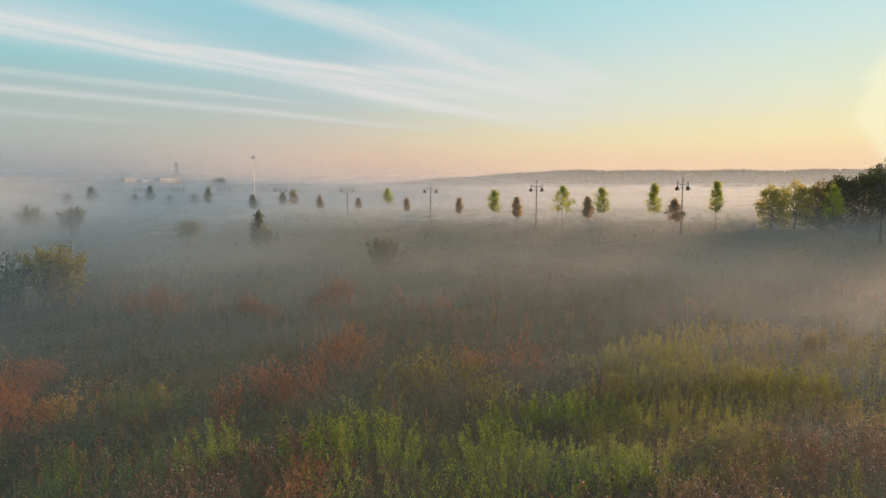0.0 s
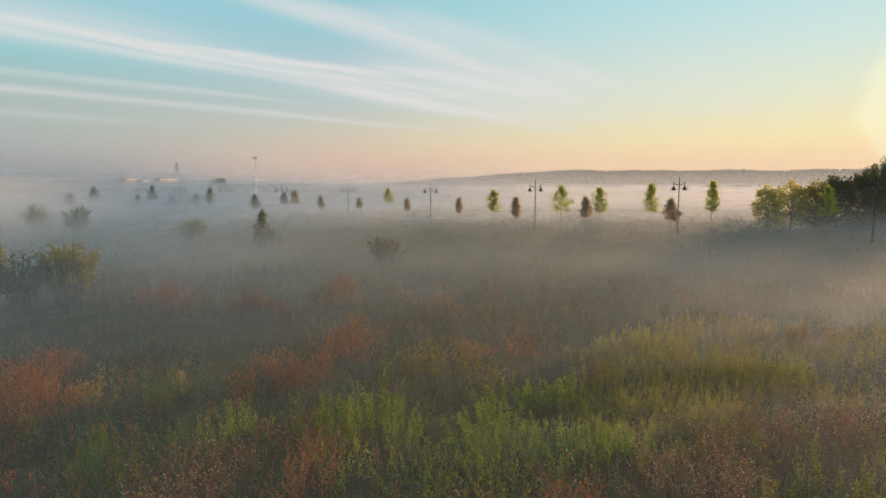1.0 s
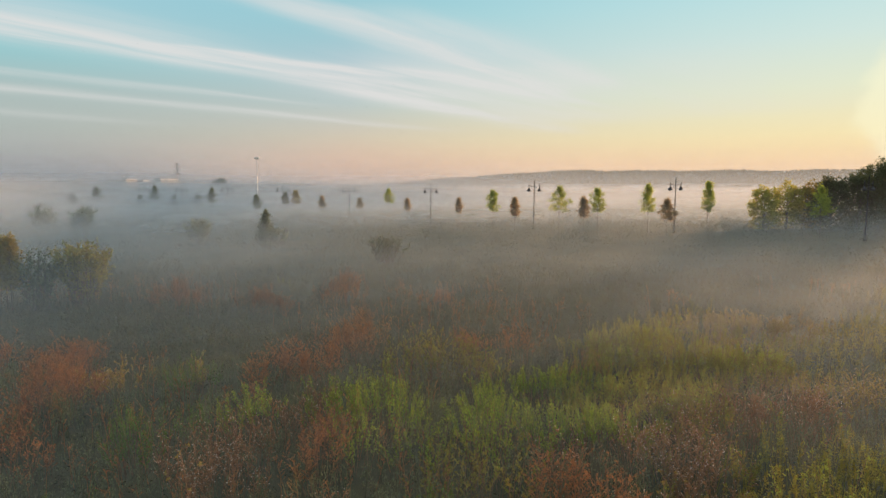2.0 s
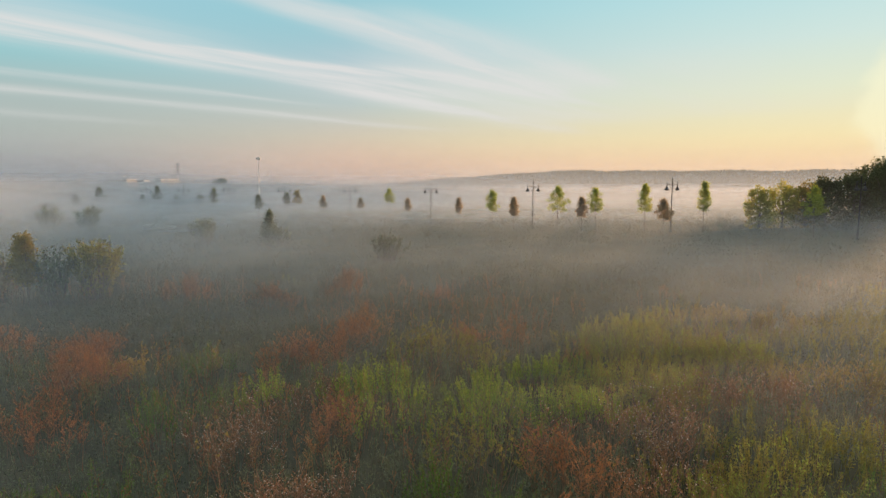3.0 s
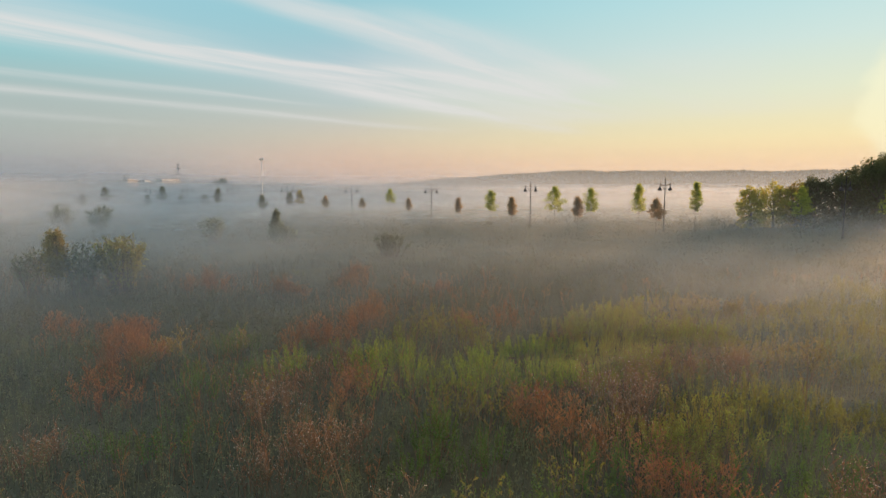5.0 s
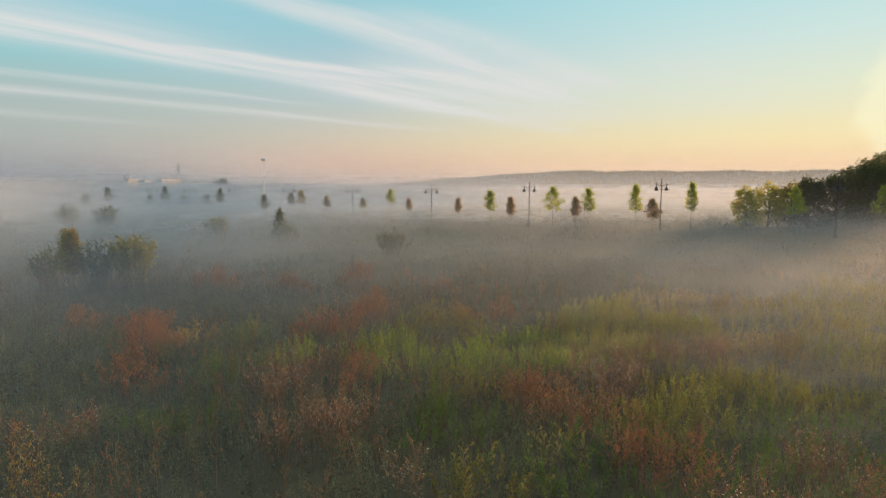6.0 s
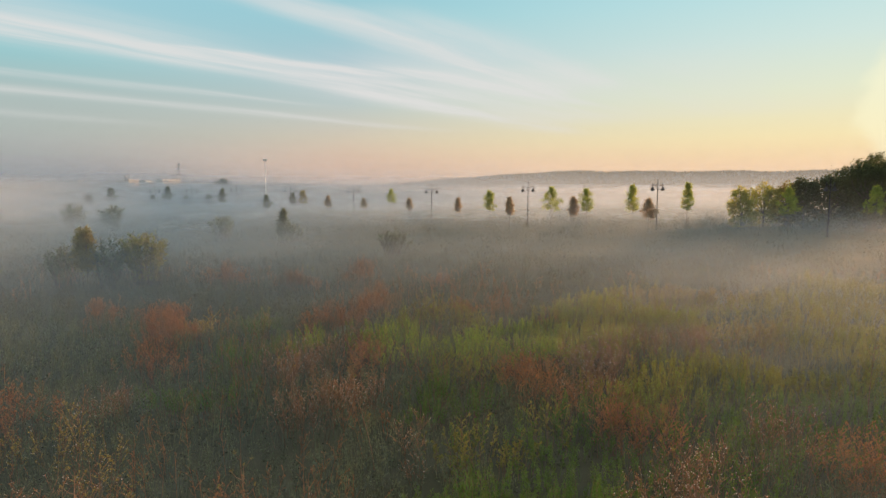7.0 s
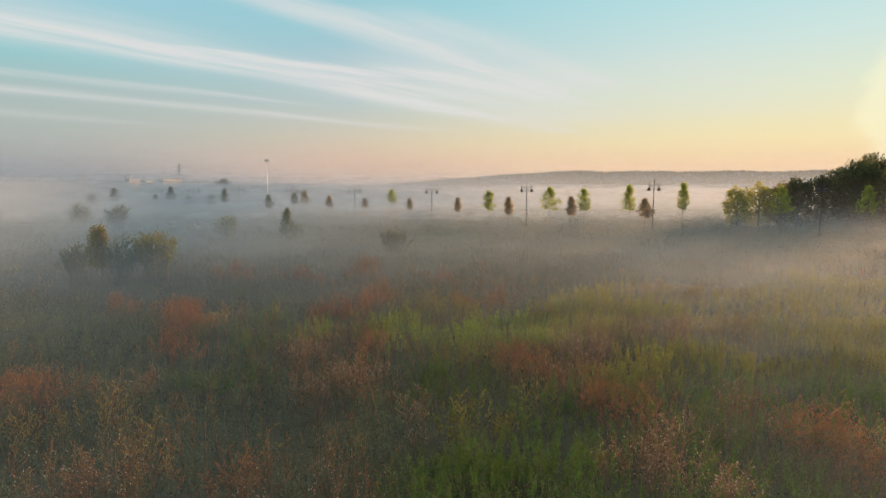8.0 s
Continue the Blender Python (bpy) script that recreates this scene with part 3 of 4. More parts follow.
def lattice_pylon(x, y, height):
    t = thing("pylon", x, y, float(ground_z(x, y)), "grey steel lattice power pylon above far mist", "pylon", "power pylons")

    def wide(z):
        return np.interp(z / height, [0, 0.55, 1], [0.08, 0.03, 0.010]) * height
    levels = np.linspace(0, 1, 9) ** 0.85 * height
    corners = [(-1, -1), (1, -1), (1, 1), (-1, 1)]
    for cx, cy in corners:
        part("leg", tube_bm([(cx * wide(z), cy * wide(z), z) for z in levels], [height * 0.0028] * 9, 4), GREY_STEEL, t, smooth=False)
    pieces = []
    for za, zb in zip(levels, levels[1:]):
        for (ax, ay), (bx, by) in zip(corners, corners[1:] + corners[:1]):
            pieces.append(tube([(ax * wide(za), ay * wide(za), za), (bx * wide(zb), by * wide(zb), zb)], [height * 0.0009] * 2, 3))
            pieces.append(tube([(bx * wide(za), by * wide(za), za), (ax * wide(zb), ay * wide(zb), zb)], [height * 0.0009] * 2, 3))
    child("bracing", mesh_of("bracing", *joined(pieces), GREY_STEEL), t)
    for z, half in ((0.62, 0.19), (0.80, 0.15), (0.93, 0.09)):
        p = [tube([(-half * height, 0, z * height), (0, 0, (z + 0.03) * height), (half * height, 0, z * height)], [height * 0.004] * 3, 4),
             tube([(-half * height, 0, z * height), (half * height, 0, z * height)], [height * 0.004] * 2, 4)]
        child("crossarm", mesh_of("crossarm", *joined(p), GREY_STEEL), t)


lattice_pylon(-384, 870, 42)
lattice_pylon(-345, 1200, 36)


def block(x0, x1, y0, y1, z0, z1):
    bm = bmesh.new()
    bmesh.ops.create_cube(bm, size=1, matrix=Matrix.LocRotScale(((x0 + x1) / 2, (y0 + y1) / 2, (z0 + z1) / 2), None, (x1 - x0, y1 - y0, z1 - z0)))
    return bm


def far_building(x, y, w, d, h, storeys, cols, label, turn):
    t = thing("building", x, y, float(ground_z(x, y)), label, "building", "far buildings")
    t.matrix_world = pose(x, y, float(ground_z(x, y)), 0, 0, turn)
    part("wall", block(-w / 2, w / 2, -d / 2, d / 2, -2, h), RENDER_WALL, t, smooth=False)
    part("roof", block(-w / 2 - 0.3, w / 2 + 0.3, -d / 2 - 0.3, d / 2 + 0.3, h, h + 0.45), ROOF, t, smooth=False)
    pane = None
    for a in range(storeys):
        for b in range(cols):
            cx, cz = -w / 2 + (b + 0.5) * w / cols, (a + 0.55) * h / storeys
            if pane is None:
                ob = part("window", block(-w / cols * 0.2, w / cols * 0.2, -0.15, 0.05, -h / storeys * 0.2, h / storeys * 0.2), PANE, t, smooth=False)
                pane = ob.data
            else:
                ob = child("window", pane, t)
            ob.location = (cx, -d / 2, cz)


far_building(-396, 757, 15, 10, 17, 5, 5, "pale block with one side lit by the rising sun", 66)
far_building(-377, 755, 11, 9, 15.5, 4, 4, "dim flat-roofed block in distant haze", -20)
far_building(-350, 760, 27, 12, 17, 4, 9, "long pale block lit by the rising sun", 66)
far_building(-407, 757, 10, 9, 15, 4, 4, "dim flat-roofed block in distant haze", -20)
far_building(-455, 750, 6, 8, 16, 5, 2, "pale tower block dim in distant haze", 40)


def tower_crane(x, y, h):
    t = thing("crane", x, y, float(ground_z(x, y)), "slim tower crane faint in distant haze", "crane")
    part("tower", tube_bm([(0, 0, 0), (0, 0, h)], [0.25, 0.25], 4), GREY_STEEL, t)
    part("jib", tube_bm([(-7, 0, h - 2), (0, 0, h - 1), (15, 0, h - 1)], [0.2, 0.25, 0.15], 4), GREY_STEEL, t)
    part("counterweight", block(-8, -5, -0.8, 0.8, h - 4, h - 2), GREY_STEEL, t)


tower_crane(-400, 765, 24)

# low far tree belts behind the fields
m = 5000
a = np.radians(rng.uniform(-52, 55, m))
r = rng.uniform(1200, 1700, m)
clump = np.sin(a * 31) + np.sin(a * 73 + 1) + rng.normal(size=m) * 0.4
r = np.where(clump > 0.2, r, r + 500)
at = np.stack([np.sin(a) * r, np.cos(a) * r, np.full(m, -2.0)], axis=-1)
ax = np.tile(np.array([[0, 0, 1.0]]), (m, 1)) + rng.normal(size=(m, 3)) * 0.1
ax /= np.linalg.norm(ax, axis=1, keepdims=True)
tagged(new("tree_belt", mesh_of("tree_belt", *leaves(at, ax, rng.uniform(6, 13, m), rng.uniform(8, 18, m)), FAR_WOOD)), "low far tree belts fading in haze", "wood", kind="stuff")

# ---------------------------------------------------------------- the herbs of the meadow


def herbs(x, y, height, n_leaf, length, width, droop=0.15, lean=0.12, fill=0.25, tipfrac=1.0, stem=True, stem_r=0.006, push=None, branch=0.08, twigs=0):
    """Upright herbs: stems with leaves spiralling up. Arrays of verts and quads for leaves and for stems."""
    k = len(x)
    base = np.stack([x, y, ground_z(x, y) - 0.02], axis=-1)
    lean_v = np.column_stack([rng.normal(size=(k, 2)) * lean, np.ones(k)])
    if push is not None:
        lean_v[:, :2] += push
    top = base + lean_v * height[:, None]
    s = fill + (1 - fill) * (np.arange(n_leaf)[None, :] + rng.random((k, n_leaf))) / n_leaf
    ang = np.arange(n_leaf)[None, :] * 2.399 + rng.random((k, 1)) * 6.28 + rng.normal(size=(k, n_leaf)) * 0.3
    curve_ = 0.10 * (s - 0.5) ** 2
    at = base[:, None] + (top - base)[:, None] * s[..., None]
    at[..., 2] -= curve_ * height[:, None] * 0.3
    out = np.stack([np.cos(ang), np.sin(ang), 0.75 * s ** 2 + 0.25 - droop + rng.normal(size=s.shape) * 0.25], axis=-1)
    out /= np.linalg.norm(out, axis=-1, keepdims=True)
    # side twigs carry the leaves away from the stem, most in the upper half
    twig = branch * height[:, None] * rng.random(s.shape) ** 0.7 * np.sin(np.pi * np.clip((s - fill) / (1 - fill) * 0.85 + 0.12, 0, 1))
    bough = np.round(ang * 0.7) * 1.3
    side_ = np.stack([np.cos(bough), np.sin(bough), np.full(s.shape, 0.55)], axis=-1)
    at = at + side_ * twig[..., None]
    out = out + side_ * min(2.0, branch * 9)
    out /= np.linalg.norm(out, axis=-1, keepdims=True)
    taper = (1.1 - 0.62 * s * tipfrac) * rng.uniform(0.7, 1.25, s.shape)
    tw = None
    if twigs:
        # branching weeds: twigs leave the stem and carry the leaves
        sj = fill + 0.08 + (0.90 - fill) * (np.arange(twigs)[None, :] + rng.random((k, twigs))) / twigs
        th = rng.random((k, twigs)) * 6.28
        dj = np.stack([np.cos(th), np.sin(th), rng.uniform(0.7, 1.5, th.shape)], axis=-1)
        dj /= np.linalg.norm(dj, axis=-1, keepdims=True)
        rj = base[:, None] + (top - base)[:, None] * sj[..., None]
        tj = rj + dj * (branch * height[:, None] * (1.25 - 0.6 * sj))[..., None]
        pick = rng.integers(0, twigs, s.shape)
        who = np.arange(k)[:, None]
        along_ = rng.random(s.shape)[..., None] ** 0.6
        at = rj[who, pick] + (tj - rj)[who, pick] * along_
        out = dj[who, pick] + rng.normal(size=at.shape) * 0.55
        out /= np.linalg.norm(out, axis=-1, keepdims=True)
        w3 = np.array([0, 2.094, 4.189])
        ring3 = np.stack([np.cos(w3), np.sin(w3), np.zeros(3)], axis=-1) * 0.0035
        tv = np.concatenate([rj.reshape(-1, 1, 3) + ring3[None], tj.reshape(-1, 1, 3) + ring3[None] * 0.4], axis=1)
        q3 = np.array([[0, 1, 4, 3], [1, 2, 5, 4], [2, 0, 3, 5]])
        tw = (tv.reshape(-1, 3), (np.arange(k * twigs)[:, None, None] * 6 + q3[None]).reshape(-1, 4))
    lv = leaves(at.reshape(-1, 3), out.reshape(-1, 3), (length * taper).ravel(), (width * taper).ravel())
    st = None
    if stem:
        w = np.array([0, 2.094, 4.189])
        ring = np.stack([np.cos(w), np.sin(w), np.zeros(3)], axis=-1) * stem_r
        sv = np.concatenate([base[:, None] + ring[None], top[:, None] + ring[None] * 0.4], axis=1)
        q = np.array([[0, 1, 4, 3], [1, 2, 5, 4], [2, 0, 3, 5]])
        st = (sv.reshape(-1, 3), (np.arange(k)[:, None, None] * 6 + q[None]).reshape(-1, 4))
    if tw is not None:
        st = joined([st, tw])
        top = tj.reshape(-1, 3)
    return lv, st, top


def scatter(y0, y1, per_m2, slope=0.86, extra=3.0):
    """Random places in the strip of meadow between y0 and y1, as wide as the flight ever sees it."""
    w = slope * (y1 + 10.5) + extra
    k = int(2 * w * (y1 - y0) * per_m2)
    x, y = rng.uniform(-w, w, k), rng.uniform(y0, y1, k)
    keep = np.abs(x) < slope * (y + 10.5) + extra
    return x[keep], y[keep]


# clumps of each kind of weed: x, y, half width, half depth
RUST_CLUMPS = [(-2.9, 16.9, 0.7, 0.9), (0.9, 16.9, 0.6, 0.5), (2.3, 15.9, 0.4, 0.3), (-4.4, 14.1, 0.4, 0.6), (-4.7, 12.3, 0.5, 0.4), (-10.4, 14.1, 0.5, 1.3), (-3.4, 13.7, 0.6, 0.6), (-11.5, 23.3, 0.8, 0.6), (-7.6, 23.6, 0.9, 0.7), (-4.8, 25.3, 0.7, 0.7), (-0.2, 25.3, 0.4, 0.5), (3.7, 13.2, 0.3, 0.2), (-9.0, 11.6, 0.6, 1.5), (-7.9, 8.4, 0.6, 0.5), (-2.2, 8.5, 0.3, 1.1), (1.9, 6.7, 0.4, 0.7), (2.5, 5.4, 0.4, 0.6), (-12.9, 14.6, 0.4, 0.6), (-10.6, 5.3, 0.5, 1.2), (-8.8, 4.0, 0.4, 0.6), (3.7, 3.6, 0.7, 0.7), (-3.6, 0.9, 0.4, 0.4), (7.2, 1.5, 0.6, 1.0)]
DRY_CLUMPS = [(-2.9, 10.0, 0.5, 0.5), (-2.8, 5.0, 0.5, 0.7), (-1.9, 5.6, 0.3, 0.7), (-3.8, 7.6, 0.6, 0.6), (4.2, 7.5, 0.5, 0.6), (3.3, 5.6, 0.4, 0.4), (3.5, 0.5, 0.5, 0.6), (4.4, -0.3, 0.5, 0.3), (-3.0, -0.5, 0.4, 0.2), (-1.6, -0.4, 0.4, 0.2), (-5.5, -0.2, 0.6, 0.4), (3.5, 8.5, 0.4, 0.2), (6.0, 9.9, 0.5, 0.6), (2.1, 8.4, 0.3, 0.2), (4.3, 8.6, 0.5, 0.5), (-0.5, 2.6, 0.2, 0.3), (4.8, 2.0, 0.4, 0.3), (-3.7, 8.5, 0.4, 0.3), (-7.6, 5.3, 0.4, 0.4), (6.6, 3.3, 0.4, 0.5), (7.5, 10.1, 0.5, 0.7)]
GREEN_CLUMPS = [(-1.3, 10.2, 0.9, 0.5), (-2.3, 10.5, 0.5, 0.5), (2.6, 12.5, 1.2, 0.5), (4.7, 11.5, 1.2, 0.8), (0.9, 10.4, 0.6, 0.8), (2.2, 9.7, 0.6, 0.7), (3.5, 9.8, 0.6, 0.6), (5.4, 10.3, 0.5, 0.7), (-4.1, 10.3, 0.5, 0.4), (-0.4, 8.4, 0.4, 0.2), (-1.6, 8.5, 0.2, 0.3), (5.5, 16.9, 1.2, 1.0), (6.6, 14.6, 1.5, 0.7), (8.9, 14.1, 1.2, 0.8), (4.9, 5.7, 0.8, 0.9), (4.4, 5.4, 0.5, 0.6), (0.8, 8.5, 0.4, 0.3)]
MUGWORT_CLUMPS = [(-6.1, 12.5, 0.6, 0.5), (-5.1, 9.7, 0.4, 0.3), (-6.5, 9.7, 0.4, 0.4), (-5.6, 8.8, 0.5, 0.6), (-6.4, 5.9, 0.6, 0.5), (-5.1, 5.6, 0.5, 0.4)]
NETTLE_CLUMPS = [(-0.1, 0.5, 0.7, 0.5), (0.8, 0.7, 0.8, 0.6), (1.6, 0.5, 0.8, 0.5), (0.6, -0.6, 1.0, 0.4), (-0.4, -0.6, 0.6, 0.3), (1.9, -0.4, 0.5, 0.3), (-0.2, 6.0, 0.5, 0.5), (-0.5, 4.8, 0.5, 0.4), (6.0, 2.3, 0.5, 0.2), (0.7, 5.0, 0.4, 0.4)]
OLIVE_CLUMPS = [(-0.3, 14.6, 0.8, 1.0), (0.9, 14.1, 0.6, 0.9), (0.2, 7.5, 0.6, 0.5), (0.9, 7.0, 0.4, 0.4), (0.7, 2.6, 1.0, 0.5), (2.1, 3.6, 0.5, 0.4), (-1.3, 14.1, 0.5, 0.7)]
# on the right, the yellow stands in for low sun on the herbs
OCHRE_CLUMPS = [(-8.3, 12.5, 0.6, 0.8), (-6.6, 2.8, 0.7, 0.4), (-8.0, 2.3, 0.4, 0.5), (-5.5, 1.5, 0.4, 0.3), (5.1, 10.6, 0.7, 0.6), (9.9, 18.9, 2.0, 0.9), (12.0, 17.9, 1.2, 0.8), (-6.2, 12.7, 0.1, 0.3), (8.9, 15.9, 1.5, 0.7), (8.7, 12.5, 0.7, 0.8), (9.8, 11.1, 1.1, 1.0)]


def in_clumps(x, y, clumps):
    hit_ = np.zeros(len(x), bool)
    for cx, cy, rx, ry in clumps:
        hit_ |= ((x - cx) / rx) ** 2 + ((y - cy) / ry) ** 2 < 0.8
    return hit_


PATCH = 0.17
SUNNY = 0.62       # goldenrod gathers on the wood's side, its warm colour standing in for sun


def patchy(x, y, seed):
    return np.array([noise.noise((a * PATCH, b * PATCH, seed)) for a, b in zip(x, y)])


def mounds(x, y):
    """How tall the herbs grow: rounded mounds some metres wide, with tufts in them."""
    return 1 + 0.6 * patchy(x * 2.2, y * 2.2, 9.7) + 0.5 * patchy(x * 7, y * 7, 4.2)


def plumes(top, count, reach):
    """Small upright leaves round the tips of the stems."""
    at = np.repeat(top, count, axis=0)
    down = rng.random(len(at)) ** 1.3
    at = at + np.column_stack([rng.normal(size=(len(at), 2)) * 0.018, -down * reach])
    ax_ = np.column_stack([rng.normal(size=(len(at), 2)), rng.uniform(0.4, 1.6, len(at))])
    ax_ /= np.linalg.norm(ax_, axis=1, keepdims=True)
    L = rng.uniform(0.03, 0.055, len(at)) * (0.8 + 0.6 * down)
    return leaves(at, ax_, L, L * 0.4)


def disc(rx, ry, per_m2):
    """Random places in an uneven oval, and how far out each lies."""
    k = max(8, int(math.pi * rx * ry * per_m2))
    a, d = rng.random(k) * 2 * np.pi, np.sqrt(rng.random(k))
    lobes = 1 + 0.22 * np.sin(2 * a + rng.random() * 6.28) + 0.15 * np.sin(3 * a + rng.random() * 6.28) + 0.12 * rng.normal(size=k)
    return rx * d * lobes * np.cos(a), ry * d * lobes * np.sin(a), d


def weed_clump(name, cx, cy, rx, ry, leaf, label, category, group, per_m2, tall, n_leaf, length, width, fluff=0, push=0.2, **more):
    x, y, q = disc(rx, ry, per_m2)
    z0 = float(ground_z(cx, cy))
    t = thing(name, cx, cy, z0, label, category, group)
    h = tall * (1.18 - 0.42 * q ** 2) * rng.uniform(0.78, 1.1, len(x)) * mounds(x + cx, y + cy)
    lv, st, top = herbs(x + cx, y + cy, h, n_leaf, length, width, push=np.column_stack([x / rx, y / ry]) * push, **more)
    off = np.array([cx, cy, z0])
    tagged(child("foliage", mesh_of("foliage", lv[0] - off, lv[1], leaf), t), kind="stuff")
    tagged(child("stalk_mass", mesh_of("stalk_mass", st[0] - off, st[1], STRAW), t), kind="stuff")
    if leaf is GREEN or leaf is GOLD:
        tagged(child("shoot_tips", mesh_of("shoot_tips", *plumes(top - off, 9, 0.22), TIP), t, "yellow-green growing tips, paler for the light on top"), kind="stuff")
    if fluff:
        tips = np.repeat(top - off, fluff, axis=0)
        tips = tips + rng.normal(size=tips.shape) * 0.02
        ax_ = rng.normal(size=tips.shape)
        ax_ /= np.linalg.norm(ax_, axis=1, keepdims=True)
        tagged(child("seed_fluff", mesh_of("seed_fluff", *leaves(tips, ax_, rng.uniform(0.012, 0.03, len(tips)), rng.uniform(0.010, 0.022, len(tips))), FLUFF), t, "pale fluffy seed heads"), kind="stuff")
    return t


for cx, cy, rx, ry in RUST_CLUMPS:
    weed_clump("dry_weed_clump", cx, cy, 1.15 * rx, 1.15 * ry, RUST, "clump of rust-red dry weeds among green herbs", "weed clump", "rust-coloured weed clumps", 32, 1.04, 112, 0.031, 0.016, branch=0.22, twigs=10, lean=0.12, fill=0.3, tipfrac=0.5)
for cx, cy, rx, ry in DRY_CLUMPS:
    weed_clump("seeding_weed_clump", cx, cy, 1.35 * rx, 1.3 * ry, SEEDING, "clump of brown seeding weeds with pale fluffy tips", "weed clump", "seeding weed clumps", 30, 1.02, 100, 0.026, 0.013, fluff=1, branch=0.26, twigs=10, lean=0.14, fill=0.25, tipfrac=0.5)
for cx, cy, rx, ry in GREEN_CLUMPS:
    # olive-yellow towards the sun: warmth of the light put into the leaves
    fading = cx > 4.3
    weed_clump("goldenrod_clump", cx, cy, 1.2 * rx, 1.2 * ry, GOLD if fading else GREEN, "clump of goldenrod stems, warm sunlight put into their olive-yellow" if fading else "dense clump of leafy green goldenrod stems", "weed clump", "goldenrod clumps", 40, 1.02, 58, 0.07, 0.024, branch=0.05, lean=0.17, push=0.18, fill=0.42)
for c in NETTLE_CLUMPS:
    weed_clump("nettle_clump", *c, NETTLE, "dense clump of dark green leafy nettles", "weed clump", "nettle clumps", 46, 0.88, 60, 0.056, 0.032, branch=0.06, lean=0.14, push=0.14, fill=0.35)
for c in MUGWORT_CLUMPS:
    weed_clump("mugwort_clump", *c, NETTLE, "clump of dull green leafy mugwort", "weed clump", "mugwort clumps", 34, 0.96, 54, 0.066, 0.024, branch=0.08, lean=0.13, push=0.14, fill=0.4)
for c in OLIVE_CLUMPS:
    weed_clump("olive_weed_clump", *c, OLIVE, "clump of olive-brown fading herbs", "weed clump", "olive weed clumps", 30, 0.95, 100, 0.042, 0.018, branch=0.16, twigs=6, lean=0.12, tipfrac=0.6)
for c in OCHRE_CLUMPS:
    weed_clump("yellow_weed_clump", *c, OCHRE, "clump of yellowed herbs with pale seed heads", "weed clump", "yellowed weed clumps", 22, 0.98, 90, 0.036, 0.017, fluff=1, branch=0.22, twigs=8, lean=0.12, tipfrac=0.6)


def tall_stalk(x, y, height, lean_x, lean_y, heads, label):
    """One dead weed standing alone: a bent stem, forked arms and dry heads."""
    t = thing("dead_stalk", x, y, float(ground_z(x, y)), label, "dead weed", "dead weeds standing alone")
    q = np.linspace(0, 1, 6)
    pts = np.column_stack([lean_x * q ** 1.5, lean_y * q ** 1.5, height * q])
    child("stem", mesh_of("stem", *tube(pts, np.linspace(0.011, 0.004, 6), 5), STRAW, True), t)
    for k in range(heads):
        a_, s_ = k * 2.4 + x, 0.45 + 0.5 * k / max(1, heads - 1)
        root = np.array([np.interp(s_, q, pts[:, c]) for c in range(3)])
        L = 0.34 * height * (1.15 - s_)
        tip = root + np.array([math.cos(a_) * L, math.sin(a_) * L, L * 1.1])
        arm = child("arm", mesh_of("arm", *tube([root, (root + tip) / 2 + np.array([0, 0, -0.03]), tip], [0.005, 0.004, 0.003], 4), STRAW, True), t)
        n_ = 18
        v_ = rng.normal(size=(n_, 3)) + np.array([0, 0, 0.6])
        v_ /= np.linalg.norm(v_, axis=1, keepdims=True)
        child("seed_head", mesh_of("seed_head", *leaves(np.tile(tip, (n_, 1)) + rng.normal(size=(n_, 3)) * 0.012, v_, rng.uniform(0.015, 0.035, n_), rng.uniform(0.006, 0.012, n_)), OCHRE), arm, "dry pale seed head")
    return t


for x, y, h, lx, ly, heads in ((9.6, 5.4, 1.75, 0.05, 0.0, 7), (7.6, 6.9, 1.6, 0.02, 0.05, 6), (-1.3, 3.0, 1.7, -0.45, 0.1, 2), (-5.3, 9.1, 1.2, -0.7, 0.2, 1), (0.8, 5.5, 1.45, 0.15, 0.0, 6), (-3.5, 6.0, 1.6, -0.2, 0.1, 8),
                                (2.9, 5.5, 1.6, 0.1, 0.0, 7), (4.6, 7.4, 1.55, 0.15, 0.05, 6), (3.4, 0.8, 1.6, 0.0, 0.0, 7), (-5.2, 0.2, 1.5, 0.1, 0.0, 7), (-3.0, 0.9, 1.5, -0.1, 0.1, 6), (5.6, 9.6, 1.6, 0.05, 0.0, 6)):
    tall_stalk(x, y, h, lx, ly, heads, "tall dead pale weed stalk with dry seed heads" if heads > 2 else "long bent straw-coloured dead weed stalk")

ALL = RUST_CLUMPS + DRY_CLUMPS + GREEN_CLUMPS + NETTLE_CLUMPS + OLIVE_CLUMPS + MUGWORT_CLUMPS + OCHRE_CLUMPS


def field(name, y0, y1, per_m2, tall, n_leaf, length, width, leaf, label, keep_if=None, tips=0, slope=0.86, extra=3.0, **more):
    x, y = scatter(y0, y1, per_m2, slope, extra)
    keep = ~in_clumps(x, y, ALL)
    if keep_if is not None:
        keep &= keep_if(patchy(x, y, 3.1) + SUNNY * smooth01((x - 0.5 - 0.15 * y) / 3) * smooth01((27 - y) / 8) - 0.28)
    x, y = x[keep], y[keep]
    h = tall * rng.uniform(0.72, 1.12, len(x)) * mounds(x, y)
    lv, st, _ = herbs(x, y, h, n_leaf, length, width, **more)
    pieces = [lv] if st is None else [lv, st]
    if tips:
        tagged(new("shoot_tips", mesh_of("shoot_tips", *plumes(_[::2], tips, 0.2), TIP)), "growing tips of meadow goldenrod, paler for the light on top", "meadow herbs", kind="stuff")
    tagged(new(name, mesh_of(name, *joined(pieces), leaf)), label, "meadow herbs", kind="stuff")


def greener(p):
    return p > 0.15


def duller(p):
    return p <= 0.19


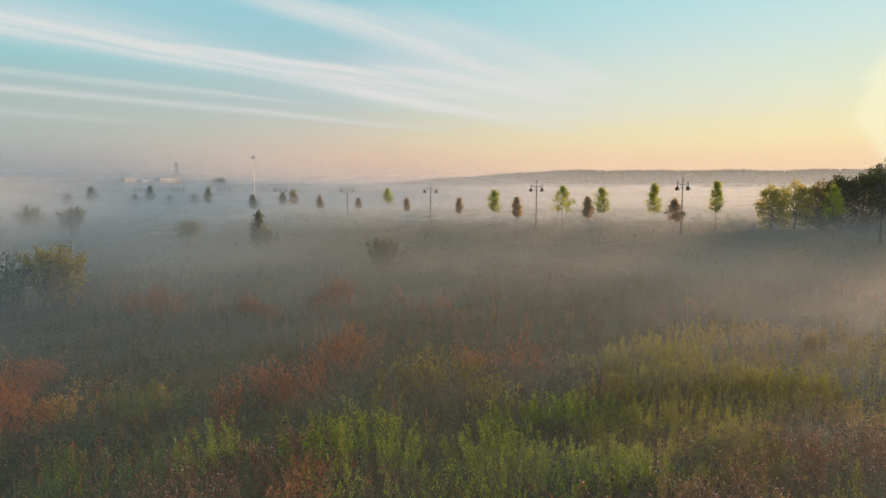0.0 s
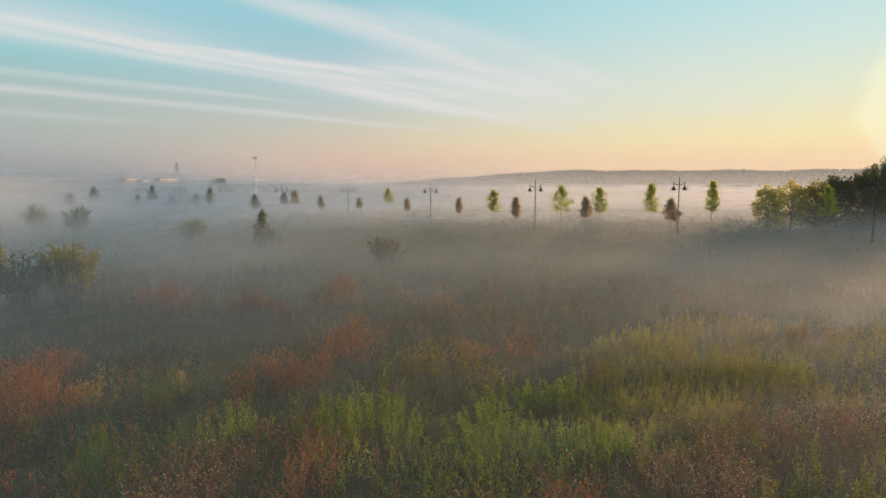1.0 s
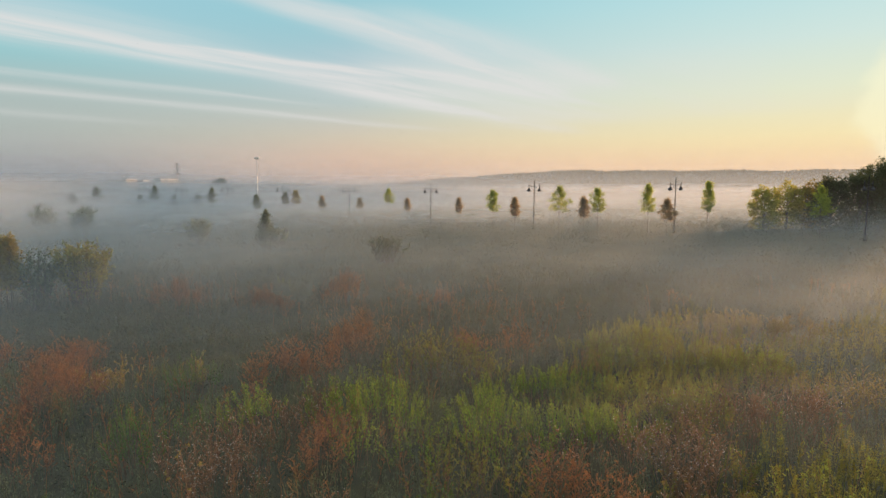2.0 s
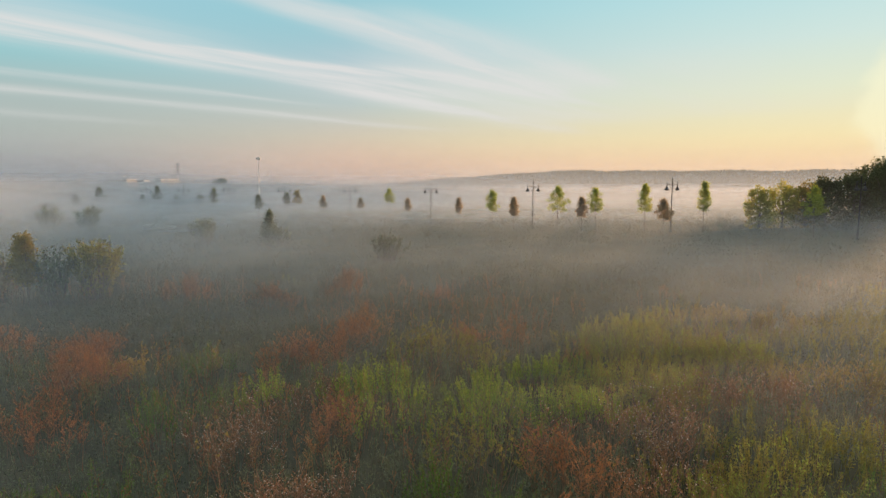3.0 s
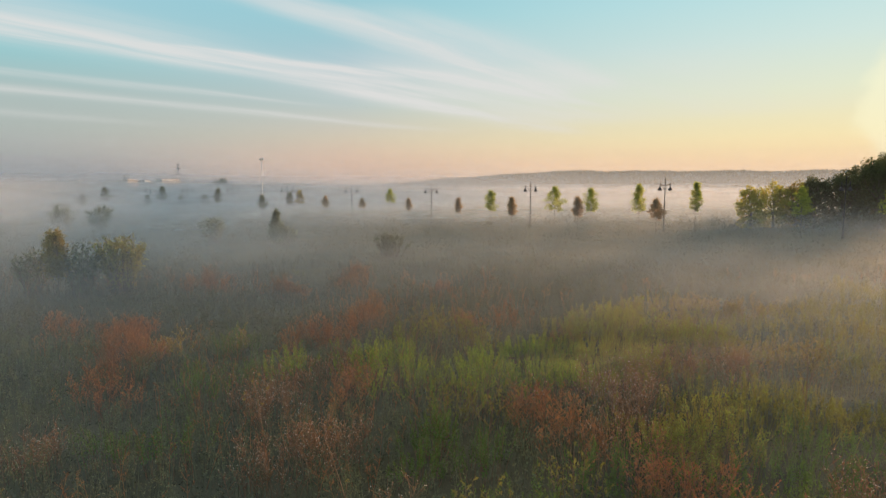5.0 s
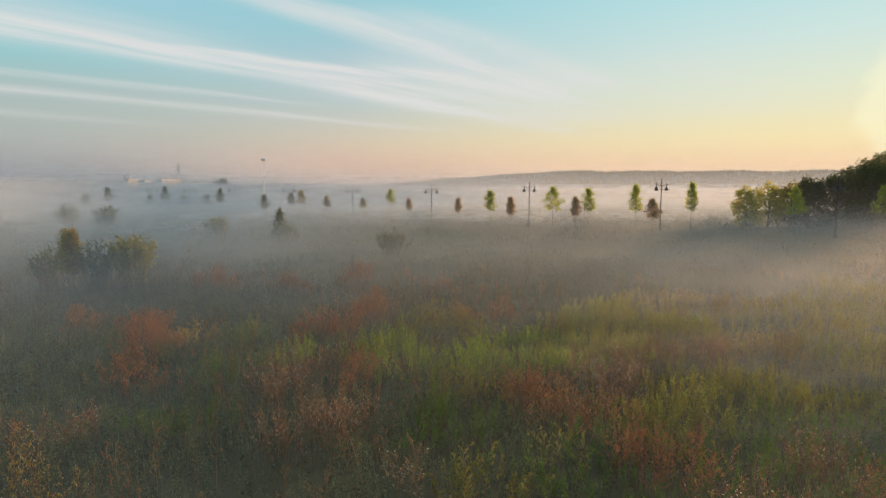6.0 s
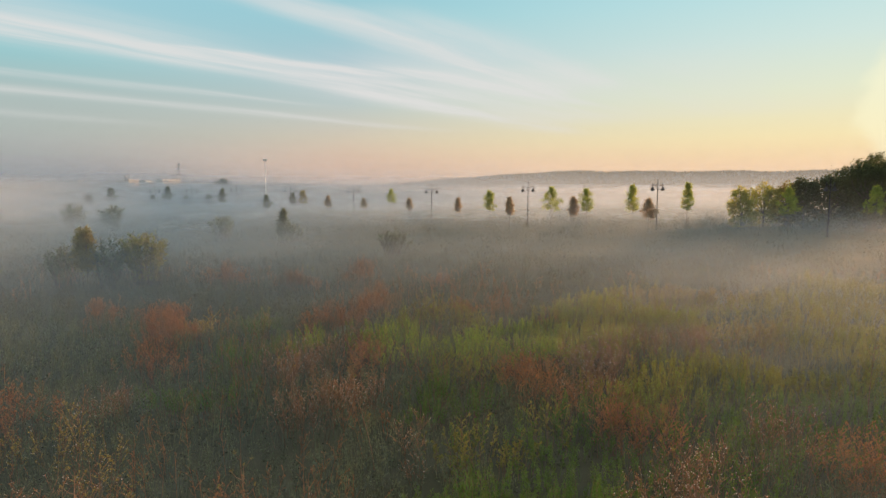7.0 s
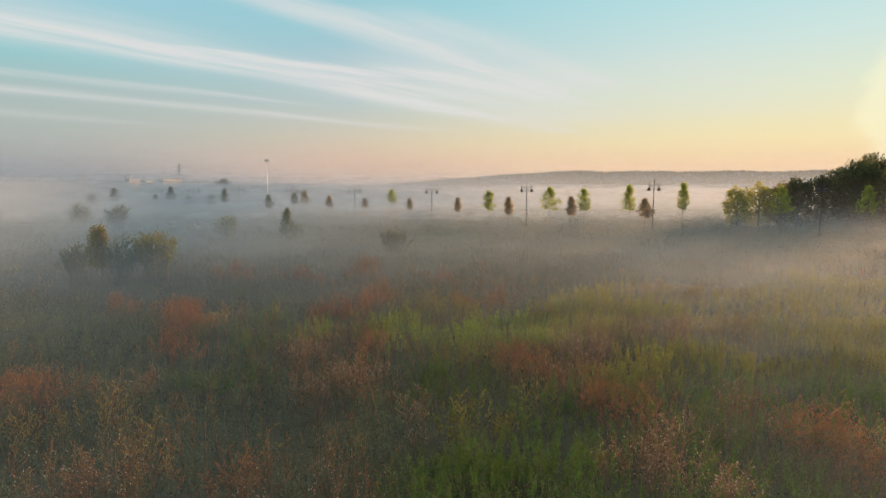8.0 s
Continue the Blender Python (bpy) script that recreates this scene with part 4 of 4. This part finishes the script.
field("nettle_field", -4.5, 6, 20, 0.82, 42, 0.062, 0.028, NETTLE, "dark green nettles and goldenrod covering the meadow", greener, lean=0.2, branch=0.06, fill=0.4)
field("goldenrod_field", 6, 14, 20, 0.9, 42, 0.072, 0.024, GOLD, "dense goldenrod covering the meadow, its olive-yellow standing in for warm sunlight", greener, tips=4, lean=0.2, branch=0.045, fill=0.42)
field("mugwort_field", -4.5, 14, 12, 0.88, 32, 0.066, 0.028, SHADE_GREEN, "grey-green mugwort and nettles filling the meadow", duller, lean=0.16, branch=0.14, fill=0.35)
field("goldenrod_field", 14, 30, 9, 0.94, 22, 0.10, 0.04, GOLD, "goldenrod thinning into the mist, warm sunlight put into its colour", greener, lean=0.2, branch=0.09, fill=0.4)
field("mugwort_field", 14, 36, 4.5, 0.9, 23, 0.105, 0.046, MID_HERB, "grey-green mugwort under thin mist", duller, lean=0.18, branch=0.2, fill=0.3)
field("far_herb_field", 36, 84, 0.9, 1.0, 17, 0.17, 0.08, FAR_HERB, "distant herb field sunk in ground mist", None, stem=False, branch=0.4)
field("mugwort_field", -16, -4.5, 5, 0.75, 18, 0.12, 0.05, SHADE_GREEN, "grey-green mugwort and nettles filling the meadow", None, slope=0.0, extra=16.0, lean=0.25, branch=0.16)
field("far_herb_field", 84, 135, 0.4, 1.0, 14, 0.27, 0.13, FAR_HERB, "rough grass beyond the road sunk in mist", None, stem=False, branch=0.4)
field("low_herbs", -4.5, 26, 7, 0.40, 10, 0.09, 0.04, UNDER, "low undergrowth, its dark colour standing in for shade between stems", None, stem=False, lean=0.4, fill=0.1)


def reddish(p):
    return p < -0.28


field("rust_weed_field", -4.5, 14, 2.4, 0.96, 54, 0.034, 0.018, RUST, "scattered rust-brown dry weeds between the herbs", reddish, lean=0.14, branch=0.2, twigs=6, fill=0.35)
field("rust_weed_field", 14, 28, 2.2, 1.0, 36, 0.05, 0.022, RUST, "scattered rust-brown dry weeds under thin mist", reddish, lean=0.14, branch=0.2, twigs=5, fill=0.35)

# ---------------------------------------------------------------- ground mist


def mist_sheet(radius, low_d, low_top, high_d, high_top, half=62):
    """One upright see-through sheet standing in for ground mist, wound slantwise round the meadow; its density fades
    upwards.
    """
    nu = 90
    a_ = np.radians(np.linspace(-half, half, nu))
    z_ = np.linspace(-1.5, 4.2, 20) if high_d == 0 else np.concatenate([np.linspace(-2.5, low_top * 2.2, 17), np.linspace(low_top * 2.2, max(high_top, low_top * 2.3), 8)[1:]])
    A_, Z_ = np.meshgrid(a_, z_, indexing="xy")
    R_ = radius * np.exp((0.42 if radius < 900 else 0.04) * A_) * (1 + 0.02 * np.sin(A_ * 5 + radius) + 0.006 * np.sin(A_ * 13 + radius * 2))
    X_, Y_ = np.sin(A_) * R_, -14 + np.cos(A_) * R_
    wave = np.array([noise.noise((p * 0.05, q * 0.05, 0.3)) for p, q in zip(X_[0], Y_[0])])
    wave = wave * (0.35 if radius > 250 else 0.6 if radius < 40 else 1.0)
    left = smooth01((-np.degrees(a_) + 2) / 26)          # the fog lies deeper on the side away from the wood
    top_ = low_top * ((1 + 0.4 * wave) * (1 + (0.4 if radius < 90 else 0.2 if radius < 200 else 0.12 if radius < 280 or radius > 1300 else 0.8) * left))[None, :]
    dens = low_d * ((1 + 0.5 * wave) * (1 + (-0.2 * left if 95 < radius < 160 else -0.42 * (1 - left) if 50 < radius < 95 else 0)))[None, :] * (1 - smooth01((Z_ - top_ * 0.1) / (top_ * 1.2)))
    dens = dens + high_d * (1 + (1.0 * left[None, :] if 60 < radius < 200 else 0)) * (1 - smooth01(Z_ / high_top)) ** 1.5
    right = smooth01((np.degrees(a_) - 5) / 22) * smooth01((52 - np.degrees(a_)) / 8) * smooth01((44 - radius) / 14) * smooth01((radius - 6) / 8)    # mist thickened on this side to stand in for the warm sun glow
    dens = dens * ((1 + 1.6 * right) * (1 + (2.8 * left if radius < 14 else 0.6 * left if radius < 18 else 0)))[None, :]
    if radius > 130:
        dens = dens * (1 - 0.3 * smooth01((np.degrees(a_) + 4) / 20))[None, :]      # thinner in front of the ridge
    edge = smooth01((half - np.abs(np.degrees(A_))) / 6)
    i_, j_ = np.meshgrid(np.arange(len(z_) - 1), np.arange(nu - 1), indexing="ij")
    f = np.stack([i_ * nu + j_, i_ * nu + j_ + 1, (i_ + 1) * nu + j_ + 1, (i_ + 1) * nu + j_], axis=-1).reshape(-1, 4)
    me = mesh_of("mist_sheet", np.stack([X_, Y_, Z_], axis=-1).reshape(-1, 3), f, MIST if radius < 130 else FAR_MIST if radius < 900 else HAZE, True)
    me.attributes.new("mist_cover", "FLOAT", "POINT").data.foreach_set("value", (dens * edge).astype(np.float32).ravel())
    tagged(new("mist_sheet", me), "upright see-through sheet standing in for mist and haze", "mist", "banks of ground mist", kind="stuff")


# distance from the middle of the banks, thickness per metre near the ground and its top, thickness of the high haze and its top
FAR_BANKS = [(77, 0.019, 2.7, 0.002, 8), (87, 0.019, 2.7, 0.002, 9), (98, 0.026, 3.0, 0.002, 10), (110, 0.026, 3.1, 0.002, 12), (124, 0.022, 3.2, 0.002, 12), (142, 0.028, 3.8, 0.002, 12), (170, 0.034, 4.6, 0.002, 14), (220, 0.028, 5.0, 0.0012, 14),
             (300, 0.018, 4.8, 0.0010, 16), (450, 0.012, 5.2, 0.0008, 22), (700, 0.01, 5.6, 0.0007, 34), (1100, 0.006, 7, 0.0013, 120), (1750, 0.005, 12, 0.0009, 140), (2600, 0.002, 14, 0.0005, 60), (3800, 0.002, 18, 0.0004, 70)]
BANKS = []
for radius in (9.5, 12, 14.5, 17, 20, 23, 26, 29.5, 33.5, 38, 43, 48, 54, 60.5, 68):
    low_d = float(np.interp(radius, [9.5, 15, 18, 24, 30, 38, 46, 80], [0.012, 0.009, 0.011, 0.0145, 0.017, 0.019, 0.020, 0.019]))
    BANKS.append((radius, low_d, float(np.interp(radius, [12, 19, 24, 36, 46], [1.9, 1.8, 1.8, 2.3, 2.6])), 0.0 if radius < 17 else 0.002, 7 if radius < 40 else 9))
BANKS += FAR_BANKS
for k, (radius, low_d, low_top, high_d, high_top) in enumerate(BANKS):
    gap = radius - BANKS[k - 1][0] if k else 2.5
    mist_sheet(radius, 1 - math.exp(-low_d * gap), low_top, 1 - math.exp(-high_d * gap), high_top)
